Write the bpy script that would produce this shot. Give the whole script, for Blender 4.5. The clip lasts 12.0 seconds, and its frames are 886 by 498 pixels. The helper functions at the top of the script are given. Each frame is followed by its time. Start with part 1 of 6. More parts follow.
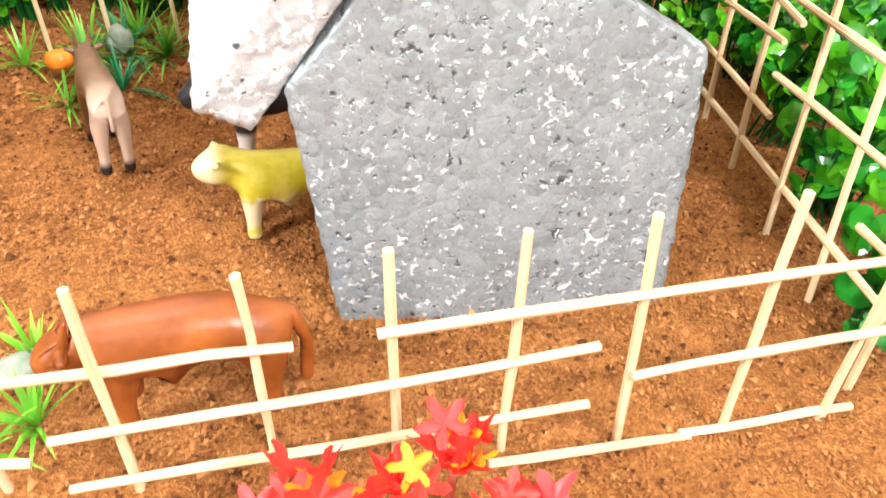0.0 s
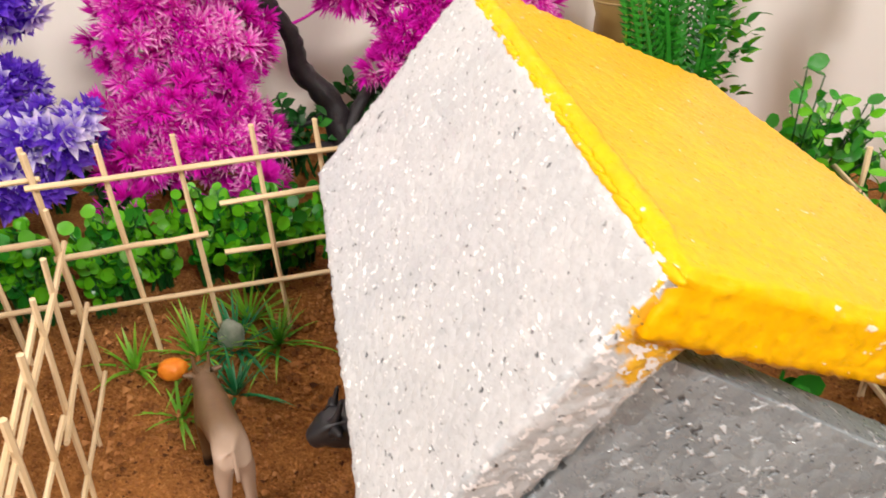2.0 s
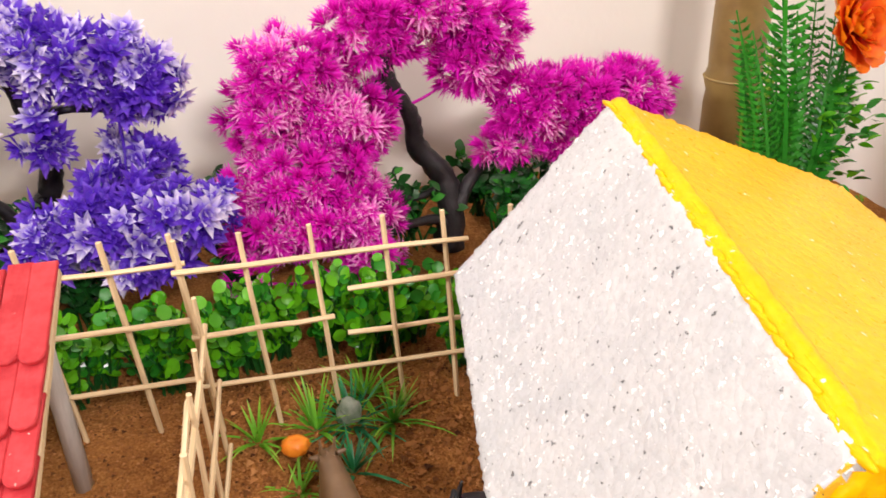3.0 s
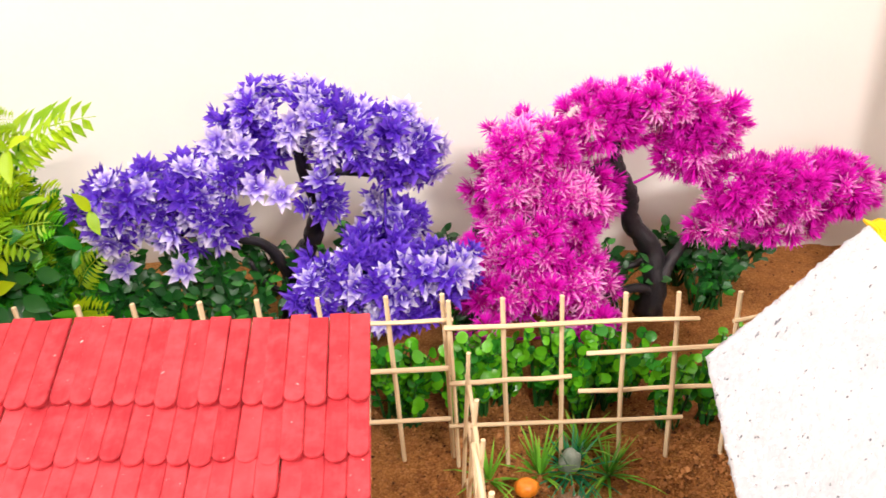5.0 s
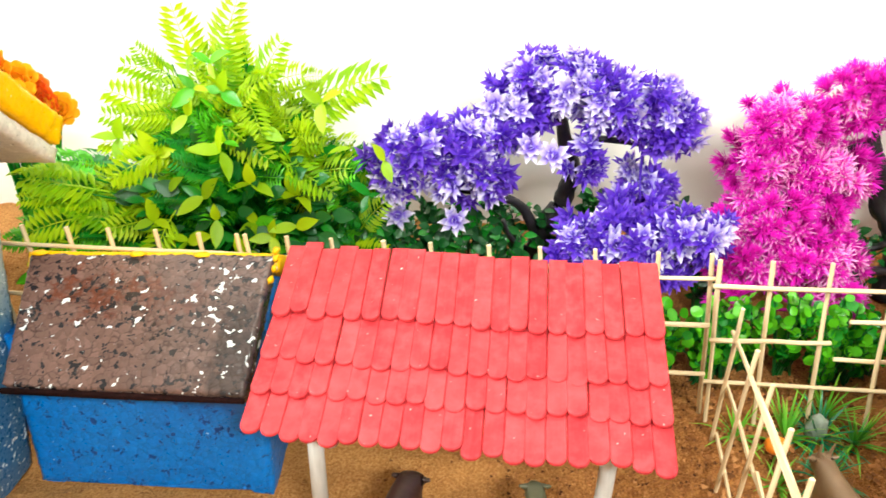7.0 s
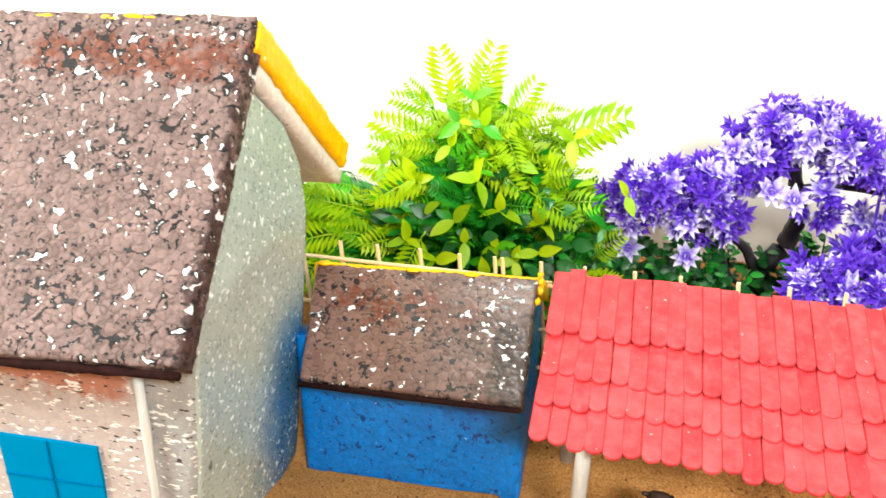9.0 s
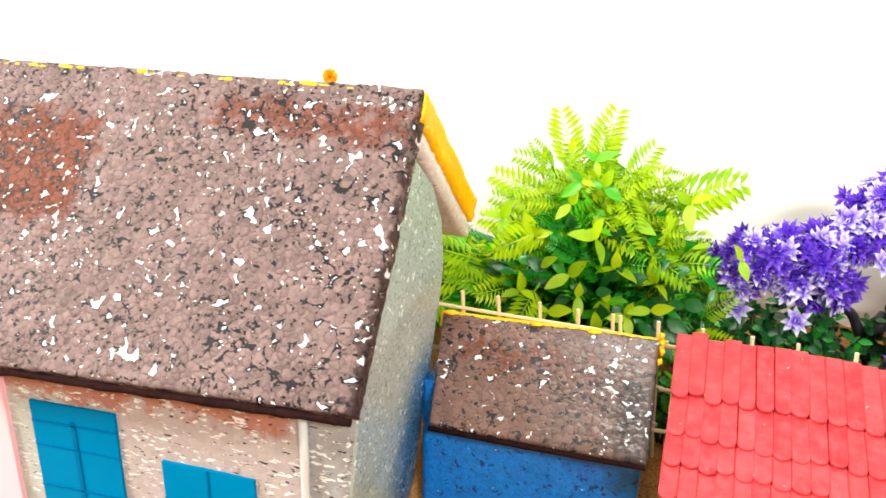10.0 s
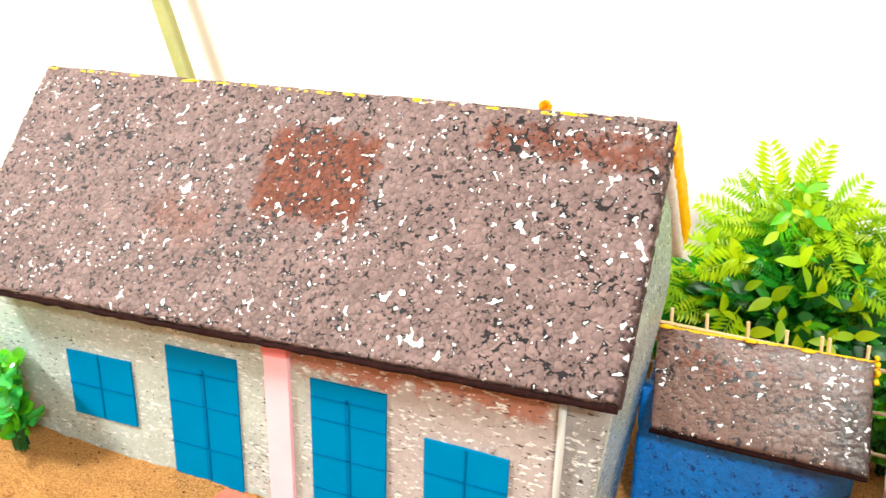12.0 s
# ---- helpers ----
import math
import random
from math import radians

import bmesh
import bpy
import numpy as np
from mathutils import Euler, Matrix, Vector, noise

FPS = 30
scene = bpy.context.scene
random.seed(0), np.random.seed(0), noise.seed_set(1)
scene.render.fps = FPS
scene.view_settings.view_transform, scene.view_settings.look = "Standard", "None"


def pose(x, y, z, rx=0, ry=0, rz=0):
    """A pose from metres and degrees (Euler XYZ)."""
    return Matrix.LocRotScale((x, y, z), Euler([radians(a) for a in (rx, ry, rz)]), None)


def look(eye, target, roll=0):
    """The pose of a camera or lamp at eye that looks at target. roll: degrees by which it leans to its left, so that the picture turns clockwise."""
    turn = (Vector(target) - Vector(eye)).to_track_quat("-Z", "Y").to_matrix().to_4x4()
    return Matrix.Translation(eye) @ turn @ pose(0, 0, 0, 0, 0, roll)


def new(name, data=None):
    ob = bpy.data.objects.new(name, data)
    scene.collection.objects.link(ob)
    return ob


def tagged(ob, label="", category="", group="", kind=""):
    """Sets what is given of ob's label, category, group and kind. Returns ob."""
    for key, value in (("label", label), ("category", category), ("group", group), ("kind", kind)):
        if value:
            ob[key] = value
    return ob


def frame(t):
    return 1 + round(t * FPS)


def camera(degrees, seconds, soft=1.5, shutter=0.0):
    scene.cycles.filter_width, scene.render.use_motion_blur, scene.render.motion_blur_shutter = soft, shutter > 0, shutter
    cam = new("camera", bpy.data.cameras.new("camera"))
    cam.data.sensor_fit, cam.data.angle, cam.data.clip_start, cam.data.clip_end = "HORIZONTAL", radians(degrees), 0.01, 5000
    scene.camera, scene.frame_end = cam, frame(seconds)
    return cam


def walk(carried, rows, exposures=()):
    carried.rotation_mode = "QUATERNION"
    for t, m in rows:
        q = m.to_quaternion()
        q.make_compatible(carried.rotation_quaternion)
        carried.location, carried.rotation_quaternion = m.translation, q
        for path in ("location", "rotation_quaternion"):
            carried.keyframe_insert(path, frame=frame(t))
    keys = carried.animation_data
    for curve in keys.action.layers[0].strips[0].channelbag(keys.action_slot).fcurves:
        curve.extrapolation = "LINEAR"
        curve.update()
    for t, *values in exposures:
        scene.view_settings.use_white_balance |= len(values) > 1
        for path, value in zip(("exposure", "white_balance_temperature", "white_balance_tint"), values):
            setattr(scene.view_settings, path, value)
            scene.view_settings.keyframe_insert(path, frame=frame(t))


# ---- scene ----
cam = camera(56.5, 12.0, 1.5, 0.25)
PATH = [
    (0, (0.04561, 0.01019, 0.2395), (0.6758, 1.5276, -0.9009), 3.44),
    (0.5, (0.04727, 0.03428, 0.25788), (0.6853, 1.5835, -0.8343), 2.53),
    (1, (0.04793, 0.06379, 0.27555), (0.6892, 1.652, -0.7572), 1.72),
    (1.5, (0.04397, 0.09398, 0.30738), (0.6614, 1.705, -0.7042), 1.06),
    (2, (0.02754, 0.12238, 0.32619), (0.5957, 1.7831, -0.6326), -0.06),
    (2.5, (0.0106, 0.13204, 0.34649), (0.528, 1.829, -0.5769), -0.01),
    (3, (-0.00084, 0.1394, 0.36287), (0.4212, 1.876, -0.535), -0.48),
    (4.8, (-0.07988, 0.11385, 0.41173), (0.1048, 1.9219, -0.4231), 0.34),
    (5, (-0.09619, 0.10532, 0.41441), (0.0752, 1.9162, -0.417), 0.76),
    (5.5, (-0.12113, 0.08893, 0.41037), (-0.0322, 1.9096, -0.4127), 0.82),
    (6, (-0.14386, 0.07713, 0.40797), (-0.1506, 1.8987, -0.4178), 0.52),
    (6.5, (-0.16991, 0.0663, 0.40892), (-0.2535, 1.8774, -0.4355), 0.50),
    (7, (-0.19703, 0.05114, 0.40968), (-0.3386, 1.8544, -0.4436), 0.53),
    (7.2, (-0.21033, 0.04467, 0.41048), (-0.3776, 1.8393, -0.4564), 0.67),
    (8.8, (-0.29118, 0.00029, 0.42295), (-0.6578, 1.7907, -0.3894), 0.77),
    (9, (-0.30214, -0.00603, 0.42793), (-0.6944, 1.7852, -0.3706), 0.89),
    (9.5, (-0.32778, -0.02308, 0.44753), (-0.7789, 1.7661, -0.3241), 1.67),
    (10, (-0.35752, -0.04333, 0.45753), (-0.8681, 1.7439, -0.2807), 2.22),
    (10.5, (-0.37785, -0.06489, 0.46352), (-0.9484, 1.7145, -0.2494), 2.58),
    (11, (-0.3958, -0.08796, 0.46776), (-1.0276, 1.675, -0.2341), 2.60),
    (11.5, (-0.41238, -0.11615, 0.46866), (-1.111, 1.6249, -0.2246), 2.30),
    (12, (-0.42849, -0.14486, 0.46803), (-1.1915, 1.5728, -0.2156), 1.99),
]
EXPOSURES = [(0, 0.08, 6330, 12), (0.5, 0.20, 6450, 10), (1.0, 0.09, 6500, 10), (1.5, -0.56, 6650, 13), (2.0, -0.98, 6750, 15), (2.5, -0.94, 6800, 16), (3.0, -0.92, 6800, 18), (4.8, -0.66, 6700, 19), (6.0, -0.42, 6500, 10),
             (7.2, -0.20, 6350, -1), (8.8, -0.10, 6350, -1), (9.6, -0.26, 6400, 4), (12, -0.28, 6400, 3)]
walk(cam, [(t, look(eye, target, roll)) for t, eye, target, roll in PATH], EXPOSURES)


# ---------- light ----------
world = bpy.data.worlds.new("room_air")
scene.world = world
world.use_nodes = True
world.node_tree.nodes["Background"].inputs[0].default_value = (1.0, 0.98, 0.95, 1)
world.node_tree.nodes["Background"].inputs[1].default_value = 0.12


def lamp(name, eye, target, power, sx, sy, colour):
    data = bpy.data.lights.new(name, "AREA")
    data.shape, data.size, data.size_y, data.energy, data.color = "RECTANGLE", sx, sy, power, colour
    ob = new(name, data)
    ob.matrix_world = look(eye, target)
    return ob


lamp("tube_lamp_key", (0.50, -1.25, 1.46), (-0.1, 0.6, 0.1), 68, 0.55, 0.16, (1.0, 0.98, 0.95))
lamp("tube_lamp_second", (-2.10, -0.50, 1.42), (-0.7, 0.5, 0.1), 102, 0.55, 0.16, (1.0, 0.99, 0.97))

lamp("tube_lamp_ceiling", (-0.45, 0.775, 1.92), (-0.45, 0.776, 0.1), 8, 0.46, 0.03, (1.0, 0.99, 0.97))


# ---------- materials ----------
class Nodes:
    def __init__(self, name):
        self.mat = bpy.data.materials.new(name)
        self.mat.use_nodes = True
        self.tree = self.mat.node_tree
        self.bsdf = self.tree.nodes["Principled BSDF"]
        self.coord = self.add("ShaderNodeTexCoord")
        self.where = self.coord.outputs["Object"]

    def add(self, kind, **values):
        node = self.tree.nodes.new(kind)
        for key, value in values.items():
            node.inputs[key.replace("_", " ")].default_value = value
        return node

    def link(self, a, b):
        self.tree.links.new(a, b)

    def noise(self, scale, detail=4, rough=0.6, where=None):
        n = self.add("ShaderNodeTexNoise", Scale=scale, Detail=detail, Roughness=rough)
        self.link(where or self.where, n.inputs["Vector"])
        return n.outputs["Fac"]

    def voronoi(self, scale, feature="F1", out="Distance", randomness=1.0):
        n = self.add("ShaderNodeTexVoronoi", Scale=scale, Randomness=randomness)
        n.feature = feature
        self.link(self.where, n.inputs["Vector"])
        return n.outputs[out]

    def ramp(self, fac, *stops):
        n = self.add("ShaderNodeValToRGB")
        el = n.color_ramp.elements
        while len(el) < len(stops):
            el.new(0.5)
        for e, (at, c) in zip(el, stops):
            e.position = at
            e.color = (c, c, c, 1) if isinstance(c, (int, float)) else (*c, 1)
        self.link(fac, n.inputs["Fac"])
        return n.outputs["Color"]

    def mix(self, fac, a, b, mode="MIX"):
        n = self.add("ShaderNodeMix")
        n.data_type, n.blend_type = "RGBA", mode
        for value, slot in ((fac, 0), (a, 6), (b, 7)):
            if isinstance(value, (int, float)):
                n.inputs[slot].default_value = value
            elif isinstance(value, tuple):
                n.inputs[slot].default_value = (*value, 1)
            else:
                self.link(value, n.inputs[slot])
        return n.outputs[2]

    def maths(self, op, a, b=0.0):
        n = self.add("ShaderNodeMath")
        n.operation = op
        for k, v in enumerate((a, b)):
            if isinstance(v, (int, float)):
                n.inputs[k].default_value = v
            else:
                self.link(v, n.inputs[k])
        return n.outputs[0]

    def axis(self, n):
        s = self.add("ShaderNodeSeparateXYZ")
        self.link(self.where, s.inputs[0])
        return s.outputs[n]

    def random(self):
        return self.add("ShaderNodeObjectInfo").outputs["Random"]

    def island(self):
        return self.add("ShaderNodeNewGeometry").outputs["Random Per Island"]

    def uv(self, n):
        s = self.add("ShaderNodeSeparateXYZ")
        self.link(self.coord.outputs["UV"], s.inputs[0])
        return s.outputs[n]

    def bump(self, height, strength=0.5, distance=0.001):
        b = self.add("ShaderNodeBump", Strength=strength, Distance=distance)
        self.link(height, b.inputs["Height"])
        self.link(b.outputs[0], self.bsdf.inputs["Normal"])

    def done(self, colour, rough=0.6, metal=0.0, spec=0.5, translucent=0.0):
        for value, slot in ((colour, "Base Color"), (rough, "Roughness"), (metal, "Metallic"), (spec, "Specular IOR Level")):
            if isinstance(value, (int, float)):
                self.bsdf.inputs[slot].default_value = value
            elif isinstance(value, tuple):
                self.bsdf.inputs[slot].default_value = (*value, 1)
            else:
                self.link(value, self.bsdf.inputs[slot])
        return self.mat


def soil_material():
    n = Nodes("soil")
    fine, mid, big = n.noise(520, 3, 0.75), n.noise(130, 4, 0.65), n.noise(14, 3)
    c = n.ramp(fine, (0.28, (0.14, 0.046, 0.011)), (0.5, (0.40, 0.160, 0.042)), (0.70, (0.58, 0.28, 0.095)))
    c = n.mix(n.ramp(mid, (0.35, 0.7), (0.6, 0.0)), c, (0.19, 0.066, 0.018))
    c = n.mix(n.ramp(big, (0.35, 0.0), (0.7, 0.4)), c, (0.47, 0.195, 0.054))
    tan = n.ramp(fine, (0.28, (0.26, 0.105, 0.026)), (0.5, (0.50, 0.235, 0.070)), (0.70, (0.66, 0.36, 0.135)))
    where = n.maths("ADD", n.axis(0), n.maths("MULTIPLY", n.maths("SUBTRACT", n.noise(22, 4), 0.5), 0.12))
    step = n.add("ShaderNodeMapRange")
    step.inputs["From Min"].default_value, step.inputs["From Max"].default_value = -0.10, -0.26
    n.link(where, step.inputs["Value"])
    c = n.mix(n.maths("MULTIPLY", step.outputs[0], 0.85), c, tan)
    n.bump(n.mix(0.6, fine, mid), 1.0, 0.006)
    return n.done(c, 0.95, spec=0.15)


def crumb_material():
    n = Nodes("soil_crumb")
    c = n.ramp(n.island(), (0.0, (0.07, 0.023, 0.008)), (0.25, (0.26, 0.10, 0.030)), (0.85, (0.44, 0.18, 0.058)), (1.0, (0.54, 0.25, 0.09)))
    n.bump(n.noise(900, 2), 0.6, 0.001)
    return n.done(c, 0.9, spec=0.2)


def foam(name, base, second, white=(250, 0.64), pit=(300, 0.64), fleck_colour=(0.86, 0.86, 0.86), clump=0.25, rough=0.4, metal=0.0, patches=(), relief=0.5, beads=0.1, vary=0.14, soft=0.03, hollow=(0.022, 0.019, 0.022), spec=0.5, cell=215, round_=0.25, gaps=None, streak=1.0):
    """Cut bead foam under a coat of paint: a flat face with small white flecks, torn or painted as glints, and dark
    pits in loose clusters, here and there another paint or painted-in shade.
    """
    n = Nodes(name)
    zone = n.maths("MULTIPLY", n.maths("SUBTRACT", n.noise(24, 3, 0.6), 0.5), clump)
    other = n.maths("MULTIPLY", n.maths("SUBTRACT", n.noise(17, 3, 0.6), 0.5), clump)
    ragged = n.maths("SUBTRACT", n.noise(90, 4, 0.65), 0.5)
    c = n.mix(n.ramp(n.noise(30, 4), (0.35, 0.0), (0.68, 1.0)), base, second)
    c = n.mix(n.ramp(n.noise(330, 3), (0.35, 0.25), (0.6, 0.0)), c, tuple(0.62 * v for v in base))
    for paint, axis, lo, hi, axis2, lo2, hi2, soft, amount in patches:
        fac = amount
        for a, b0, b1 in ((axis, lo, hi), (axis2, lo2, hi2)):
            at = n.maths("ADD", n.axis(a), n.maths("MULTIPLY", ragged, 0.05))
            for bound, sign in ((b0, 1.0), (b1, -1.0)):
                step = n.add("ShaderNodeMapRange")
                step.inputs["From Min"].default_value = bound - soft * sign
                step.inputs["From Max"].default_value = bound + soft * sign
                n.link(at, step.inputs["Value"])
                fac = n.maths("MULTIPLY", fac, step.outputs[0])
        c = n.mix(fac, c, paint)
    # bead outlines, bent so that no two are alike
    plain_where = n.where
    warp = n.add("ShaderNodeTexNoise", Scale=140.0, Detail=2.0)
    n.link(n.where, warp.inputs["Vector"])
    bend = n.add("ShaderNodeVectorMath")
    bend.operation = "MULTIPLY_ADD"
    bend.inputs[1].default_value = (0.005, 0.005, 0.005)
    n.link(warp.outputs["Color"], bend.inputs[0])
    n.link(plain_where, bend.inputs[2])
    n.where = bend.outputs[0]
    tone = n.add("ShaderNodeSeparateColor")
    n.link(n.voronoi(cell, "F1", "Color"), tone.inputs[0])
    c = n.mix(1.0, c, n.ramp(tone.outputs[0], (0.0, 1.0 - vary), (1.0, 1.0)), "MULTIPLY")
    edge = n.voronoi(cell, "DISTANCE_TO_EDGE")
    dome = n.ramp(n.voronoi(cell, "F1"), (0.0, 1.0), (0.35, 0.8), (0.7, 0.0))
    n.where = plain_where
    joint = n.maths("MULTIPLY", n.ramp(edge, (0.0, beads), (0.12, 0.0)), n.ramp(n.maths("ADD", n.noise(120, 2), zone), (0.42, 0.1), (0.58, 1.0)))
    c = n.mix(joint, c, tuple(0.14 * v for v in base))
    if streak != 1.0:
        lie = n.add("ShaderNodeMapping")
        lie.inputs["Scale"].default_value = (1.0 / streak, 1.0, streak)
        n.link(plain_where, lie.inputs[0])
        n.where = lie.outputs[0]
    dark = n.ramp(n.maths("ADD", n.noise(pit[0], 2, 0.6), zone), (pit[1], 0.0), (pit[1] + soft, 1.0))
    painted = c
    c = n.mix(dark, c, hollow)
    shift = n.add("ShaderNodeVectorMath")
    shift.inputs[1].default_value = (0.0013, 3.1, 0.0017)
    n.link(n.where, shift.inputs[0])
    # white flecks: torn beads, or painted glints where the coat is silver
    torn = n.ramp(n.maths("ADD", n.noise(white[0], 2, 0.6, shift.outputs[0]), n.maths("ADD", other, n.maths("MULTIPLY", zone, 0.6))), (white[1], 0.0), (white[1] + soft, 1.0))
    c = n.mix(torn, c, fleck_colour)
    if gaps:
        # torn and open gaps between the beads, in loose clusters
        size, torn_at, open_at, loose = gaps
        few_dark, few_torn = dark, torn
        n.where = bend.outputs[0]
        reach = n.voronoi(size, "F1")
        n.where = plain_where
        dark = n.ramp(n.maths("ADD", reach, n.maths("MULTIPLY", n.maths("SUBTRACT", n.noise(26, 4, 0.65), 0.5), loose)), (open_at, 0.0), (open_at + 0.05, 1.0))
        torn = n.ramp(n.maths("ADD", reach, n.maths("MULTIPLY", n.maths("SUBTRACT", n.noise(34, 4, 0.7, shift.outputs[0]), 0.5), loose)), (torn_at, 0.0), (torn_at + 0.07, 1.0))
        dark, torn = n.maths("MAXIMUM", dark, few_dark), n.maths("MAXIMUM", torn, few_torn)
        c = n.mix(torn, n.mix(dark, painted, hollow), fleck_colour)
    n.where = plain_where
    height = n.mix(0.3, n.mix(round_, (0.5, 0.5, 0.5), dome), n.noise(430, 3, 0.6))
    height = n.mix(dark, height, (0.0, 0.0, 0.0))
    height = n.mix(n.maths("MULTIPLY", torn, 0.8), height, (0.85, 0.85, 0.85))
    n.bump(height, relief, 0.0016)
    gloss = n.ramp(n.noise(300, 2), (0.3, rough - 0.12), (0.7, rough + 0.15))
    return n.done(c, gloss, metal, spec)


def paper(name, base, tape):
    """Glossy coloured paper with creases."""
    n = Nodes(name)
    c = n.mix(n.ramp(n.noise(18, 3), (0.3, 0.0), (0.7, 0.5)), base, tape)
    n.bump(n.noise(55, 3), 0.35, 0.001)
    return n.done(c, 0.6, spec=0.05)


def stick_material(name="split_bamboo", a=(0.62, 0.43, 0.22), b=(0.82, 0.67, 0.44)):
    n = Nodes(name)
    stretch = n.add("ShaderNodeMapping")
    stretch.inputs["Scale"].default_value = (420, 420, 16)
    n.link(n.where, stretch.inputs[0])
    grain = n.noise(1.0, 4, 0.6, stretch.outputs[0])
    c = n.mix(n.ramp(grain, (0.3, 0.0), (0.7, 1.0)), a, b)
    c = n.mix(n.ramp(n.random(), (0.0, 0.0), (1.0, 0.45)), c, tuple(0.5 * (u + v) for u, v in zip(a, b)))
    n.bump(grain, 0.4, 0.0006)
    return n.done(c, 0.6)


def shingle_material():
    n = Nodes("red_painted_wood")
    shift = n.add("ShaderNodeVectorMath")
    shift.operation = "MULTIPLY_ADD"
    shift.inputs[1].default_value = (7.0, 5.0, 3.0)
    n.link(n.random(), shift.inputs[0])
    n.link(n.coord.outputs["Object"], shift.inputs[2])
    n.where = shift.outputs[0]
    stretch = n.add("ShaderNodeMapping")
    stretch.inputs["Scale"].default_value = (500, 60, 60)
    n.link(n.where, stretch.inputs[0])
    grain = n.noise(1.0, 4, 0.6, stretch.outputs[0])
    c = n.mix(n.ramp(n.random(), (0.0, 0.0), (1.0, 1.0)), (0.33, 0.009, 0.017), (0.56, 0.036, 0.044))
    c = n.mix(n.ramp(grain, (0.35, 0.0), (0.75, 0.5)), c, (0.58, 0.045, 0.052))
    c = n.mix(n.ramp(n.noise(260, 3), (0.715, 0.0), (0.74, 0.9)), c, (0.85, 0.66, 0.58))
    c = n.mix(n.ramp(n.noise(95, 3), (0.4, 0.0), (0.7, 0.55)), c, (0.68, 0.080, 0.090))
    c = n.mix(n.ramp(n.noise(60, 4), (0.50, 0.0), (0.72, 0.7)), c, (0.32, 0.008, 0.017))
    n.bump(grain, 0.35, 0.0005)
    return n.done(c, 0.55, spec=0.3)


def plastic_leaf(name, dark, light, tip=None, rough=0.38, glow=0.35, tip_at=(0.42, 0.92)):
    n = Nodes(name)
    c = n.mix(n.random(), dark, light)
    c = n.mix(n.ramp(n.island(), (0.0, 0.0), (1.0, 0.55)), c, light)
    if tip:
        c = n.mix(n.ramp(n.uv(1), (tip_at[0], 0.0), (tip_at[1], 1.0)), c, tip)
    n.bump(n.noise(300, 2), 0.2, 0.0006)
    mat = n.done(c, rough)
    thin = n.add("ShaderNodeBsdfTranslucent")
    n.link(c, thin.inputs[0])
    both = n.add("ShaderNodeMixShader", Fac=glow)
    n.link(n.bsdf.outputs[0], both.inputs[1])
    n.link(thin.outputs[0], both.inputs[2])
    n.link(both.outputs[0], n.tree.nodes["Material Output"].inputs["Surface"])
    return mat


def plain(name, base, second, scale=60, rough=0.5, strength=0.3, metal=0.0, spec=0.5):
    n = Nodes(name)
    fac = n.noise(scale, 4)
    n.bump(n.noise(scale * 4, 3), strength, 0.001)
    return n.done(n.mix(n.ramp(fac, (0.3, 0.0), (0.7, 1.0)), base, second), rough, metal, spec)


def wall_material():
    n = Nodes("wall_paint")
    c = n.mix(n.ramp(n.noise(2.2, 4), (0.35, 0.0), (0.7, 1.0)), (0.78, 0.74, 0.68), (0.72, 0.68, 0.62))
    n.bump(n.noise(90, 4), 0.15, 0.002)
    return n.done(c, 0.75)


def animal_material(name, coat, second, hoof, hoof_top=0.008, spread=40, rump=None, face=None, belly=None):
    n = Nodes(name)
    c = n.mix(n.ramp(n.noise(spread, 3), (0.42, 0.0), (0.6, 1.0)), coat, second)
    if rump:
        paint, x0, x1, top = rump
        c = n.mix(n.maths("MULTIPLY", n.ramp(n.axis(0), (x0, 0.0), (x1, 1.0)), n.ramp(n.axis(2), (top - 0.008, 1.0), (top, 0.0))), c, paint)
    if face:
        step = n.add("ShaderNodeMapRange")
        step.inputs["From Min"].default_value, step.inputs["From Max"].default_value = face[1], face[1] - 0.008
        n.link(n.maths("ADD", n.axis(0), n.maths("MULTIPLY", n.axis(2), face[2])), step.inputs["Value"])
        c = n.mix(step.outputs[0], c, face[0])
    if belly:
        at = n.maths("ADD", n.axis(2), n.maths("MULTIPLY", n.noise(170, 3), 0.014))
        c = n.mix(n.maths("MULTIPLY", n.ramp(at, (belly[1], 1.0), (belly[1] + 0.004, 0.0)), n.ramp(at, (0.017, 0.0), (0.020, 1.0))), c, belly[0])
    c = n.mix(n.ramp(n.axis(2), (0.0, 1.0), (hoof_top, 1.0), (hoof_top + 0.001, 0.0)), c, hoof)
    n.bump(n.noise(260, 3), 0.25, 0.0008)
    return n.done(c, 0.38)


SOIL = soil_material()
CRUMB = crumb_material()
WALL = wall_material()
ROOF_RUST = (0.155, 0.042, 0.02)
# bluish-white flecks here are glints of the silver paint, put into the colour
FOAM_SILVER = foam("silver_foam", (0.295, 0.345, 0.375), (0.355, 0.41, 0.44), (250, 0.61), (235, 0.632), (0.68, 0.74, 0.78), 0.2, 0.34, 0.28, relief=0.7, beads=0.10, round_=0.45, vary=0.22, soft=0.10, hollow=(0.075, 0.088, 0.098), cell=150, gaps=(190, 0.89, 0.90, 0.9))
FOAM_WHITE = foam("white_foam", (0.52, 0.54, 0.56), (0.60, 0.61, 0.62), (290, 0.63), (290, 0.672), (0.93, 0.93, 0.93), 0.16, 0.34, relief=0.6, beads=0.05, vary=0.06, soft=0.05, hollow=(0.14, 0.15, 0.16))
